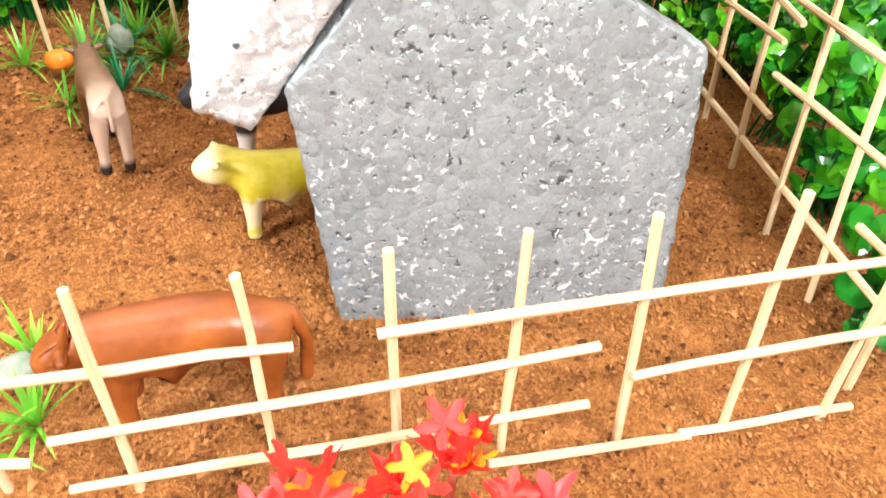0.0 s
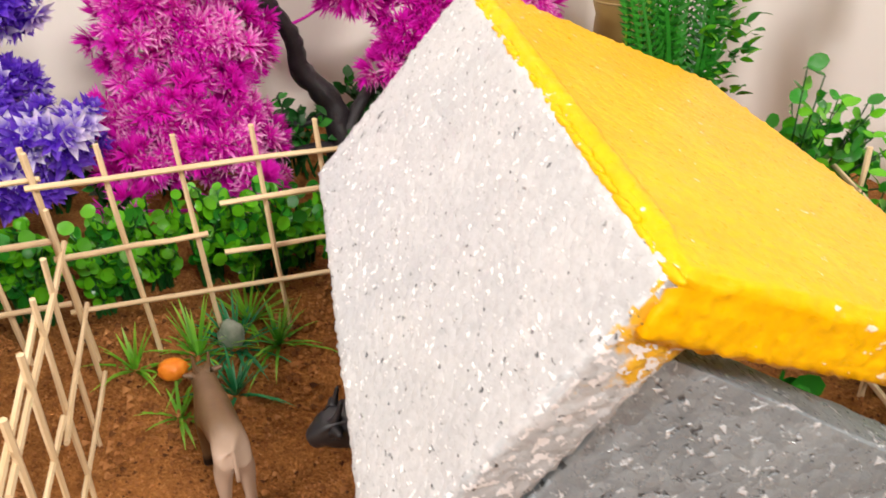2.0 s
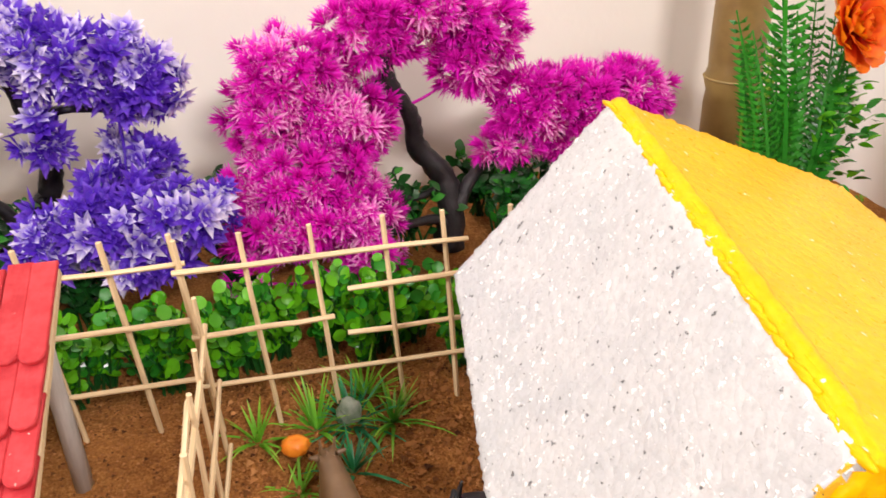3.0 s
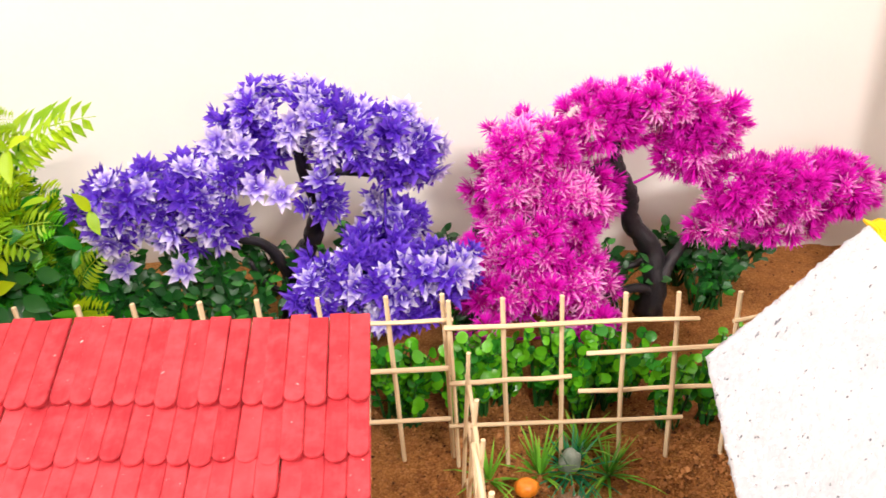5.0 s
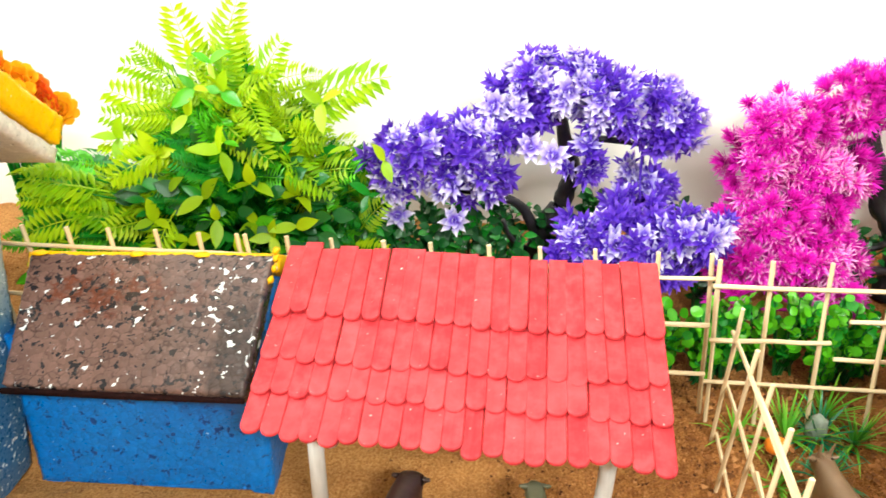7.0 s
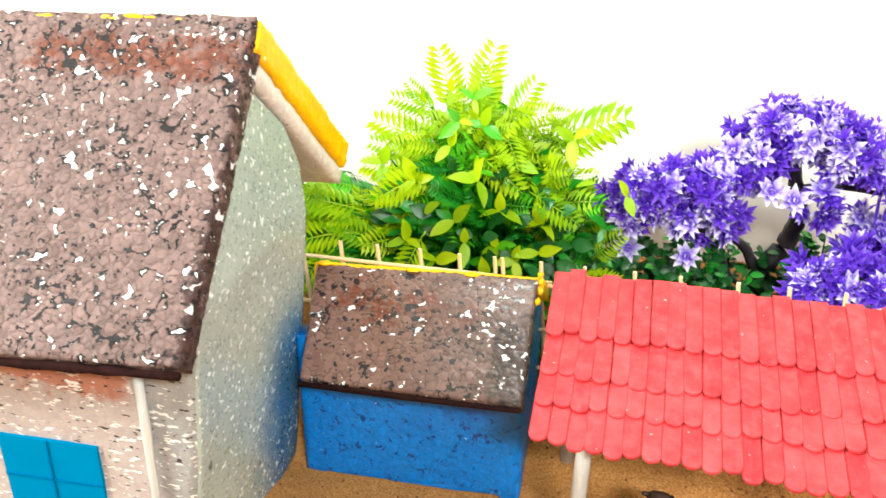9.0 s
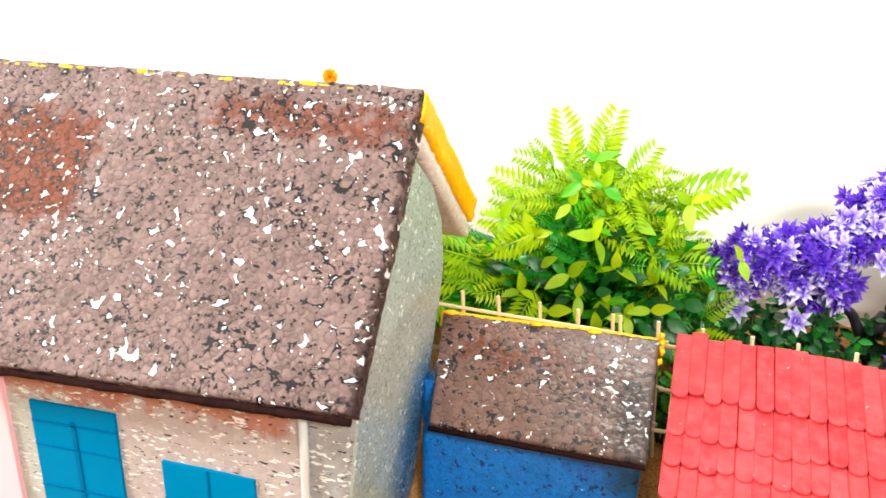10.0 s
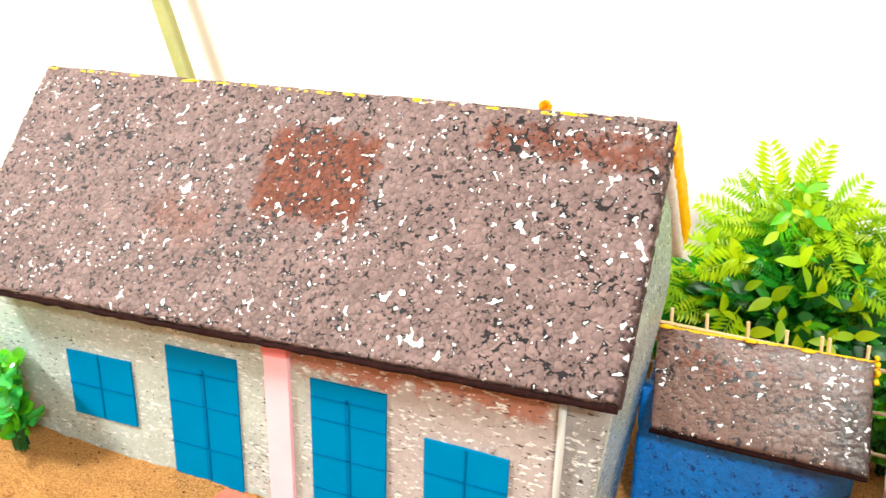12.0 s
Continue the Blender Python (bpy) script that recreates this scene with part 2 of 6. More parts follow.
FOAM_RIM = foam("silver_white_foam", (0.54, 0.59, 0.62), (0.70, 0.74, 0.76), (250, 0.57), (260, 0.685), (0.88, 0.90, 0.92), 0.22, 0.34, 0.1, relief=0.8, beads=0.05, vary=0.2, soft=0.05, hollow=(0.08, 0.09, 0.10), patches=(((0.90, 0.50, 0.004), 0, 0.1275, 0.2, 2, 0.185, 0.3, 0.003, 0.95),))
FOAM_YELLOW = foam("yellow_foam", (0.92, 0.47, 0.002), (0.95, 0.54, 0.004), (210, 0.71), (200, 0.80), (0.95, 0.80, 0.62), 0.25, 0.36, spec=0.22, relief=0.35, beads=0.03, vary=0.05, hollow=(0.70, 0.25, 0.01), round_=0.4, cell=170)
FOAM_BROWN = foam("brown_foam", (0.185, 0.120, 0.111), (0.24, 0.157, 0.146), (190, 0.695), (225, 0.618), (0.78, 0.76, 0.76), 0.28, 0.55, relief=1.0, beads=0.6, vary=0.30, soft=0.03, spec=0.15, hollow=(0.014, 0.011, 0.012), cell=190, round_=0.9, gaps=(185, 0.87, 0.785, 1.25),
                  patches=((ROOF_RUST, 0, -0.835, -0.735, 2, 0.262, 0.325, 0.006, 0.95), (ROOF_RUST, 0, -0.655, -0.515, 2, 0.329, 0.343, 0.004, 0.85), ((0.20, 0.085, 0.06), 0, -0.93, -0.86, 2, 0.24, 0.262, 0.01, 0.6), ((0.045, 0.022, 0.021), 0, -0.5145, -0.4, 2, 0.0, 1.0, 0.002, 0.85)))
FOAM_SHED = foam("shed_roof_foam", (0.175, 0.094, 0.076), (0.22, 0.125, 0.104), (150, 0.685), (165, 0.605), (0.78, 0.78, 0.79), 0.30, 0.14, relief=0.6, beads=0.7, vary=0.3, soft=0.03, spec=0.5, cell=165, round_=0.4, gaps=(150, 0.92, 0.855, 1.3),
                 patches=((ROOF_RUST, 0, -0.50, -0.39, 2, 0.1435, 0.1515, 0.003, 0.85), ((0.13, 0.09, 0.085), 0, -0.43, -0.30, 1, 0.45, 0.6, 0.02, 0.5), ((0.03, 0.022, 0.022), 0, -0.374, -0.30, 2, 0.10, 0.15, 0.008, 0.8)))
FOAM_PALE = foam("pale_foam", (0.41, 0.44, 0.40), (0.47, 0.50, 0.455), (250, 0.625), (260, 0.655), (0.68, 0.67, 0.65), 0.2, 0.42, relief=0.8, beads=0.10, soft=0.06, round_=0.22, streak=1.7,
                 patches=(((0.41, 0.33, 0.32), 0, -0.735, -0.5, 2, -0.1, 0.4, 0.05, 0.85), ((0.36, 0.125, 0.08), 0, -0.79, -0.68, 2, 0.150, 0.5, 0.004, 0.9), ((0.36, 0.125, 0.08), 0, -0.69, -0.56, 2, 0.160, 0.5, 0.004, 0.9), ((0.25, 0.26, 0.27), 0, -0.547, -0.45, 2, -0.1, 0.4, 0.003, 0.7), ((0.40, 0.48, 0.43), 0, -1.3, -1.072, 2, -0.1, 0.4, 0.004, 0.8)))
FOAM_RAW = foam("raw_foam", (0.72, 0.66, 0.60), (0.80, 0.74, 0.68), (250, 0.66), (260, 0.70), (0.9, 0.88, 0.85), 0.15, 0.5, relief=0.6, beads=0.1)
FOAM_SIDE = foam("silver_green_foam", (0.34, 0.40, 0.375), (0.41, 0.47, 0.445), (230, 0.628), (300, 0.9), (0.85, 0.90, 0.88), 0.14, 0.32, 0.1, relief=0.35, beads=0.02, vary=0.06, soft=0.06,
                 patches=(((0.010, 0.12, 0.28), 1, 0.445, 0.7, 2, -0.1, 0.150, 0.024, 0.9),))
# Darker blue at upper right: shade under the roof put into the colour.
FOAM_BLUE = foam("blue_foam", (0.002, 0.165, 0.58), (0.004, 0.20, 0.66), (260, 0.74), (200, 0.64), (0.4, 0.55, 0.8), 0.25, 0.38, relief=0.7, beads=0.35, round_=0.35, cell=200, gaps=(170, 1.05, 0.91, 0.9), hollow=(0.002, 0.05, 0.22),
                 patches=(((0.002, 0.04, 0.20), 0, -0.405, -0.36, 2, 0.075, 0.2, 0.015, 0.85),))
DARK_EDGE = plain("dark_brown_paint", (0.012, 0.005, 0.005), (0.030, 0.011, 0.010), 260, 0.95, 1.0, spec=0.04)
BLUE_PAPER = paper("blue_paper", (0.0, 0.15, 0.32), (0.001, 0.185, 0.38))
BLUE_LINE = plain("blue_ink", (0.0, 0.105, 0.25), (0.001, 0.12, 0.28), 80, 0.6, spec=0.05)
PINK_PAPER = paper("pink_paper", (0.82, 0.44, 0.49), (0.86, 0.53, 0.57))
PINK_DARK = paper("rose_paper", (0.80, 0.24, 0.26), (0.84, 0.3, 0.32))
BRICK_RED = plain("red_clay", (0.48, 0.10, 0.06), (0.60, 0.16, 0.10), 90, 0.7)
STICK = stick_material()
PALE_STICK = stick_material("pale_wood", (0.46, 0.45, 0.43), (0.60, 0.58, 0.56))
SHINGLE = shingle_material()
BARK = plain("black_bark", (0.010, 0.008, 0.010), (0.026, 0.021, 0.026), 160, 0.45, 0.7)
VIOLET = plastic_leaf("violet_petal", (0.062, 0.012, 0.40), (0.12, 0.028, 0.60), (0.22, 0.085, 0.70))
VIOLET_PALE = plastic_leaf("lilac_petal", (0.13, 0.045, 0.58), (0.22, 0.10, 0.70), (0.84, 0.78, 0.96), tip_at=(0.30, 0.78))
MAGENTA = plastic_leaf("magenta_needle", (0.60, 0.001, 0.41), (0.82, 0.006, 0.58), (0.86, 0.03, 0.64))
MAGENTA_PALE = plastic_leaf("pink_needle", (0.70, 0.005, 0.48), (0.88, 0.03, 0.63), (0.95, 0.60, 0.83))
LIME = plastic_leaf("lime_leaf", (0.15, 0.42, 0.004), (0.56, 0.73, 0.007), None, 0.4, 0.45)
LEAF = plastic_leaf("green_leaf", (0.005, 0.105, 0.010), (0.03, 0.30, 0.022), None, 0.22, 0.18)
LEAF_BRIGHT = plastic_leaf("bright_leaf", (0.025, 0.24, 0.008), (0.14, 0.54, 0.014), None, 0.22, 0.22)
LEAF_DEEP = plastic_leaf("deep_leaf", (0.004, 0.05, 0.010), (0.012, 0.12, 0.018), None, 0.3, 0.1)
GRASS = plastic_leaf("grass_blade", (0.03, 0.25, 0.03), (0.20, 0.56, 0.03), (0.34, 0.66, 0.06), 0.35, 0.25)
MINT = plastic_leaf("mint_leaf", (0.015, 0.30, 0.04), (0.10, 0.62, 0.11), None, 0.25, 0.35)
TEAL = plastic_leaf("blue_green_blade", (0.004, 0.09, 0.035), (0.012, 0.20, 0.07), (0.03, 0.32, 0.12), 0.3, 0.15)
MOSS = plastic_leaf("moss_leaf", (0.07, 0.22, 0.012), (0.24, 0.42, 0.025), None, 0.4, 0.3)
RED_LEAF = plastic_leaf("red_leaf", (0.72, 0.012, 0.012), (0.85, 0.05, 0.03), None, 0.3, 0.3)
ORANGE_LEAF = plastic_leaf("orange_leaf", (0.88, 0.26, 0.01), (0.92, 0.45, 0.015), None, 0.3, 0.3)
PINK_LEAF = plastic_leaf("coral_leaf", (0.80, 0.05, 0.06), (0.84, 0.12, 0.12), None, 0.25, 0.3)
FLAME = plastic_leaf("flame_petal", (0.80, 0.035, 0.010), (0.86, 0.07, 0.015), (0.90, 0.20, 0.02), 0.3, 0.3)
PUMPKIN = plain("orange_skin", (0.85, 0.20, 0.012), (0.92, 0.32, 0.03), 180, 0.4)
STONE = plain("pale_stone", (0.16, 0.22, 0.15), (0.34, 0.37, 0.31), 120, 0.7, 0.6)
CANE = plain("bamboo_cane", (0.17, 0.10, 0.028), (0.31, 0.205, 0.065), 22, 0.4)
NODE = plain("cane_node", (0.30, 0.20, 0.07), (0.40, 0.29, 0.12), 60, 0.6)
CANE_GREEN = plain("green_cane", (0.22, 0.23, 0.07), (0.34, 0.33, 0.12), 14, 0.45)
BOARD = plain("board", (0.30, 0.22, 0.14), (0.38, 0.28, 0.18), 20, 0.7)
FLOOR = plain("floor_tile", (0.55, 0.52, 0.47), (0.62, 0.58, 0.52), 6, 0.4)
WHITE_WALL = plain("white_wall_paint", (0.84, 0.82, 0.79), (0.88, 0.86, 0.83), 3, 0.7, 0.1)
CEILING = plain("ceiling_paint", (0.78, 0.77, 0.75), (0.82, 0.81, 0.79), 4, 0.8)


# ---------- mesh helpers ----------
def mesh_of(name, verts, faces, uvs=None, smooth=False):
    me = bpy.data.meshes.new(name)
    me.from_pydata(verts, [], faces)
    if uvs:
        layer = me.uv_layers.new(name="UVMap")
        for loop in me.loops:
            layer.data[loop.index].uv = uvs[loop.vertex_index]
    if smooth:
        me.shade_smooth()
    me.update()
    return me


def place(name, me, material, parent=None, m=None, label=""):
    if material and not me.materials:
        me.materials.append(material)
    ob = new(name, me)
    if m is not None:
        ob.matrix_basis = m
    if parent:
        ob.parent = parent
    if label:
        ob["label"] = label
    return ob


def part(name, bm, material, parent, label="", smooth=False):
    me = bpy.data.meshes.new(name)
    bm.to_mesh(me)
    bm.free()
    if smooth:
        me.shade_smooth()
    return place(name, me, material, parent, None, label)


def thing(name, label, category, m=None, group="", kind=""):
    ob = new(name)
    ob.empty_display_size = 0.02
    if m is not None:
        ob.matrix_basis = m
    return tagged(ob, label, category, group, kind)


def tube(points, radii, sides=7, caps=True, wobble=0.0, rnd=random):
    """Vertices and faces of a tapered tube along points."""
    verts, faces = [], []
    pts = [Vector(p) for p in points]
    for k, p in enumerate(pts):
        d = (pts[min(k + 1, len(pts) - 1)] - pts[max(k - 1, 0)]).normalized()
        side = d.cross(Vector((0, 0, 1)) if abs(d.z) < 0.9 else Vector((1, 0, 0))).normalized()
        up = side.cross(d)
        for s in range(sides):
            a = 2 * math.pi * s / sides
            r = radii[k] * (1 + rnd.uniform(-wobble, wobble))
            verts.append(tuple(p + r * (math.cos(a) * side + math.sin(a) * up)))
    for k in range(len(pts) - 1):
        for s in range(sides):
            a, b = k * sides + s, k * sides + (s + 1) % sides
            faces.append((a, b, b + sides, a + sides))
    if caps:
        faces.append(tuple(range(sides - 1, -1, -1)))
        faces.append(tuple(range((len(pts) - 1) * sides, len(pts) * sides)))
    return verts, faces


def tube_part(name, points, radii, material, parent, sides=7, wobble=0.0, label="", smooth=True):
    v, f = tube(points, radii, sides, True, wobble)
    return place(name, mesh_of(name, v, f, None, smooth), material, parent, None, label)


def spline(points, steps=6):
    """A smooth way through points."""
    pts = [Vector(p) for p in points]
    ext = [2 * pts[0] - pts[1]] + pts + [2 * pts[-1] - pts[-2]]
    out = []
    for k in range(1, len(ext) - 2):
        a, b, c, d = ext[k - 1 : k + 3]
        for s in range(steps):
            t = s / steps
            out.append(0.5 * (2 * b + (c - a) * t + (2 * a - 5 * b + 4 * c - d) * t * t + (3 * b - a - 3 * c + d) * t ** 3))
    return out + [pts[-1]]


def lerp_list(values, n):
    return [float(np.interp(k / (n - 1) * (len(values) - 1), range(len(values)), values)) for k in range(n)]


def smooth_step(a, b, x):
    t = min(1.0, max(0.0, (x - a) / (b - a)))
    return t * t * (3 - 2 * t)


def ground_z(x, y):
    z = 0.030 * smooth_step(0.47, 0.60, y) + 0.034 * smooth_step(0.62, 0.78, y) * (1 - smooth_step(0.40, 0.46, x)) - 0.010 * (1 - smooth_step(0.19, 0.33, y))
    w = smooth_step(-0.46, -0.56, x) * (1 - smooth_step(0.45, 0.5, y))
    z = z * (1 - w) + w * (0.009 + 0.006 * smooth_step(-1.0, -0.85, x))
    return z + 0.0035 * noise.noise((x * 14, y * 14, 0.3)) + 0.0022 * noise.noise((x * 45, y * 45, 1.3))


def bead(p, size):
    """Relief of foam beads, 0 in the joint to 1 on a bead's crown."""
    d = noise.voronoi(Vector(p) / size)[0]
    return max(0.0, min(1.0, (d[1] - d[0]) * 1.6))


def foam_slab(name, corners, thick, material, parent, label="", step=0.0032, size=0.0055, depth=0.0005, ragged=0.0015, rough_rim=1.5, front_material=None):
    """A cut slab of bead foam: corners of its outer face in turn, thickness against its normal, with beads standing out."""
    a, b, c, d = (Vector(p) for p in corners)
    normal = (b - a).cross(d - a).normalized()
    nu = max(2, int(((b - a).length + (c - d).length) / 2 / step))
    nv = max(2, int(((d - a).length + (c - b).length) / 2 / step))
    nt = max(2, int(thick / step))
    index, verts, faces = {}, [], []

    def vert(i, j, k):
        key = (i, j, k)
        if key not in index:
            u, v, w = i / nu, j / nv, k / nt
            p = (a * (1 - u) + b * u) * (1 - v) + (d * (1 - u) + c * u) * v - normal * thick * w
            out = Vector((0, 0, 0))
            if k == 0:
                out += normal
            if k == nt:
                out -= normal
            eu, ev = (b - a).normalized(), (d - a).normalized()
            if i == 0:
                out -= eu
            if i == nu:
                out += eu
            if j == 0:
                out -= ev
            if j == nv:
                out += ev
            edges = (k in (0, nt)) + (i in (0, nu)) + (j in (0, nv))
            if out.length > 0:
                out.normalize()
            near = min(min(i, nu - i) * (b - a).length / nu, min(j, nv - j) * (d - a).length / nv, 0.02)
            rel = (bead(p, size) - 0.6) * depth * (0.12 + rough_rim * math.exp(-near / 0.006))
            if edges >= 2:
                rel -= ragged * (0.5 + abs(noise.noise(p * 120)))
            rel += 0.0006 * noise.noise(p * 28)
            index[key] = len(verts)
            verts.append(tuple(p + out * rel))
        return index[key]

    for i in range(nu):
        for j in range(nv):
            faces.append((vert(i, j, 0), vert(i + 1, j, 0), vert(i + 1, j + 1, 0), vert(i, j + 1, 0)))
            faces.append((vert(i, j, nt), vert(i, j + 1, nt), vert(i + 1, j + 1, nt), vert(i + 1, j, nt)))
    for k in range(nt):
        for i in range(nu):
            faces.append((vert(i, 0, k), vert(i, 0, k + 1), vert(i + 1, 0, k + 1), vert(i + 1, 0, k)))
            faces.append((vert(i, nv, k), vert(i + 1, nv, k), vert(i + 1, nv, k + 1), vert(i, nv, k + 1)))
        for j in range(nv):
            faces.append((vert(0, j, k), vert(0, j + 1, k), vert(0, j + 1, k + 1), vert(0, j, k + 1)))
            faces.append((vert(nu, j, k), vert(nu, j, k + 1), vert(nu, j + 1, k + 1), vert(nu, j + 1, k)))
    me = mesh_of(name, verts, faces, None, True)
    me.materials.append(material)
    if front_material:
        me.materials.append(front_material)
        for poly in me.polygons:
            poly.material_index = int(poly.normal.dot((a - d).normalized()) > 0.6)
    return place(name, me, None, parent, None, label)


def foam_panel(name, outline, thick, material, parent, to_world, label="", step=0.0032, size=0.0058, depth=0.0004, rim_cut=0.0022):
    """An upright foam panel cut to an outline (u, z); to_world(u, v, z) gives places, v = 0 is its face."""
    us, zs = [p[0] for p in outline], [p[1] for p in outline]

    def span(z):
        hits = []
        for (u0, z0), (u1, z1) in zip(outline, outline[1:] + outline[:1]):
            if (z0 - z) * (z1 - z) <= 0 and z0 != z1:
                hits.append(u0 + (u1 - u0) * (z - z0) / (z1 - z0))
        return (min(hits), max(hits)) if hits else (sum(us) / len(us),) * 2

    nz, nu = int((max(zs) - min(zs)) / step), int((max(us) - min(us)) / step)
    verts, faces = [], []
    for side in (0, 1):
        for j in range(nz + 1):
            z = min(zs) + 1e-5 + (max(zs) - min(zs) - 2e-5) * j / nz
            lo, hi = span(z)
            for i in range(nu + 1):
                u = lo + (hi - lo) * i / nu
                p = Vector(to_world(u, thick * side, z))
                face = Vector(to_world(u, thick * side + (0.01 if side else -0.01), z)) - p
                rim = i in (0, nu) or j in (0, nz)
                rel = bead(p, size) * depth - depth * 0.6 + 0.001 * noise.noise(p * 28)
                p = p + face.normalized() * (rel - (rim_cut * (0.5 + abs(noise.noise(p * 130))) if rim else 0))
                if i in (0, nu):
                    p += (Vector(to_world(u + (0.01 if i else -0.01), 0, z)) - Vector(to_world(u, 0, z))) * 0.12 * (noise.noise(p * 150))
                verts.append(tuple(p))
    row, off = nu + 1, (nz + 1) * (nu + 1)
    for j in range(nz):
        for i in range(nu):
            q = j * row + i
            faces.append((q, q + 1, q + row + 1, q + row))
            faces.append((off + q, off + q + row, off + q + row + 1, off + q + 1))
    for j in range(nz):
        q = j * row
        faces.append((q, q + row, off + q + row, off + q))
        q += nu
        faces.append((q, off + q, off + q + row, q + row))
    for i in range(nu):
        faces.append((i, off + i, off + i + 1, i + 1))
        q = nz * row + i
        faces.append((q, q + 1, off + q + 1, off + q))
    return place(name, mesh_of(name, verts, faces, None, True), material, parent, None, label)


def box_bm(lo, hi, bevel=0.0):
    bm = bmesh.new()
    bmesh.ops.create_cube(bm, size=1)
    for v in bm.verts:
        v.co = Vector([lo[k] + (v.co[k] + 0.5) * (hi[k] - lo[k]) for k in range(3)])
    if bevel:
        bmesh.ops.bevel(bm, geom=bm.edges[:], offset=bevel, segments=2, affect="EDGES")
    return bm


# ---------- the setting ----------
def sheet(name, x0, x1, y0, y1, step, height, material):
    nx, ny = int((x1 - x0) / step), int((y1 - y0) / step)
    verts = [(x0 + (x1 - x0) * i / nx, y0 + (y1 - y0) * j / ny, 0) for j in range(ny + 1) for i in range(nx + 1)]
    verts = [(x, y, height(x, y)) for x, y, _ in verts]
    faces = [(j * (nx + 1) + i, j * (nx + 1) + i + 1, (j + 1) * (nx + 1) + i + 1, (j + 1) * (nx + 1) + i) for j in range(ny) for i in range(nx)]
    return place(name, mesh_of(name, verts, faces, None, True), material)


WALL_Y = 0.855


def lumpy(x, y):
    """The soil's surface with its small clods."""
    return ground_z(x, y) + 0.0016 * noise.noise((x * 80, y * 80, 2.1)) + 0.0022 * max(0.0, noise.noise((x * 42, y * 42, 5.2))) - 0.0008


tagged(sheet("ground", -1.9, 0.60, -0.55, WALL_Y, 0.005, lumpy, SOIL), "loose orange-brown soil spread over the display board", "soil", kind="structure")
tagged(part("display_board", box_bm((-1.95, -0.6, -0.05), (0.62, WALL_Y, -0.03), 0.004), BOARD, None), "wooden board under the soil", "board", kind="structure")
tagged(part("wall_back", box_bm((-2.9, WALL_Y, -0.8), (2.3, WALL_Y + 0.12, 1.95)), WALL, None), "off-white painted plaster wall behind the model village", "wall", kind="structure")
tagged(part("wall_left", box_bm((-3.0, -2.6, -0.8), (-2.9, WALL_Y, 1.95)), WALL, None), "off-white painted side wall", "wall", kind="structure")
tagged(part("wall_right", box_bm((2.3, -2.6, -0.8), (2.4, WALL_Y, 1.95)), WALL, None), "off-white painted side wall", "wall", kind="structure")
tagged(part("wall_side", box_bm((0.60, 0.02, -0.8), (0.70, WALL_Y, 1.95)), WHITE_WALL, None), "white painted plaster wall beside the green bushes", "wall", kind="structure")
tagged(part("wall_front", box_bm((-3.0, -2.7, -0.8), (2.4, -2.6, 1.95)), WALL, None), "off-white painted wall behind the viewer", "wall", kind="structure")
tagged(part("floor", box_bm((-3.0, -2.7, -0.9), (2.4, WALL_Y + 0.1, -0.8)), FLOOR, None), "pale tiled floor below the display", "floor", kind="structure")
tagged(part("ceiling", box_bm((-3.0, -2.7, 1.95), (2.4, WALL_Y + 0.1, 2.05)), CEILING, None), "plain white ceiling", "ceiling", kind="structure")


def soil_crumbs():
    """Loose grains and crumbs, small angular lumps."""
    rnd = random.Random(5)
    verts, faces = [], []
    spots = [(rnd.uniform(-0.2, 0.45), rnd.uniform(0.12, 0.66)) for _ in range(32000)] + [(rnd.uniform(-1.15, 0.5), rnd.uniform(0.2, 0.88)) for _ in range(16000)]
    clods = [(rnd.uniform(-0.05, 0.46), rnd.choice((rnd.uniform(0.50, 0.62), rnd.uniform(0.2, 0.62)))) for _ in range(1500)]
    big = set(clods)
    for x, y in spots + clods:
        r = rnd.uniform(0.002, 0.0036) if (x, y) in big else rnd.choice((0.0006, 0.0008, 0.001, 0.0012, 0.0015, 0.0018))
        z = ground_z(x, y) + r * 0.1
        k = len(verts)
        for dx, dy, dz in ((1, 0, 0), (-0.5, 0.85, 0), (-0.5, -0.85, 0), (0, 0, 0.9)):
            verts.append((x + r * dx * rnd.uniform(0.6, 1.3), y + r * dy * rnd.uniform(0.6, 1.3), z + r * dz))
        faces += [(k, k + 1, k + 3), (k + 1, k + 2, k + 3), (k + 2, k, k + 3)]
    ob = place("soil_crumbs", mesh_of("soil_crumbs", verts, faces, None, True), CRUMB)
    tagged(ob, "loose orange-brown crumbs lying on the soil", "soil crumbs", kind="stuff")


soil_crumbs()


# ---------- barn ----------
BARN = Vector((0.111, 0.293, -0.012))
BU, BV = Vector((0.9816, -0.1908, 0)), Vector((0.1908, 0.9816, 0))


def barn_place(u, v, z):
    return BARN + BU * u + BV * v + Vector((0, 0, z))


def blob(name, p, size, seed, material, root, label="", turn=0.0):
    """A small uneven clot of paint or foam."""
    bm = bmesh.new()
    bmesh.ops.create_icosphere(bm, subdivisions=2, radius=1)
    m = Matrix.Rotation(turn, 3, "Y")
    for v in bm.verts:
        q = v.co * (1 + 0.45 * noise.noise(v.co * 2 + Vector((seed * 3.1, 0, 0))))
        v.co = Vector(p) + m @ Vector((q.x * size[0], q.y * size[1], q.z * size[2]))
    return part(name, bm, material, root, label, True)


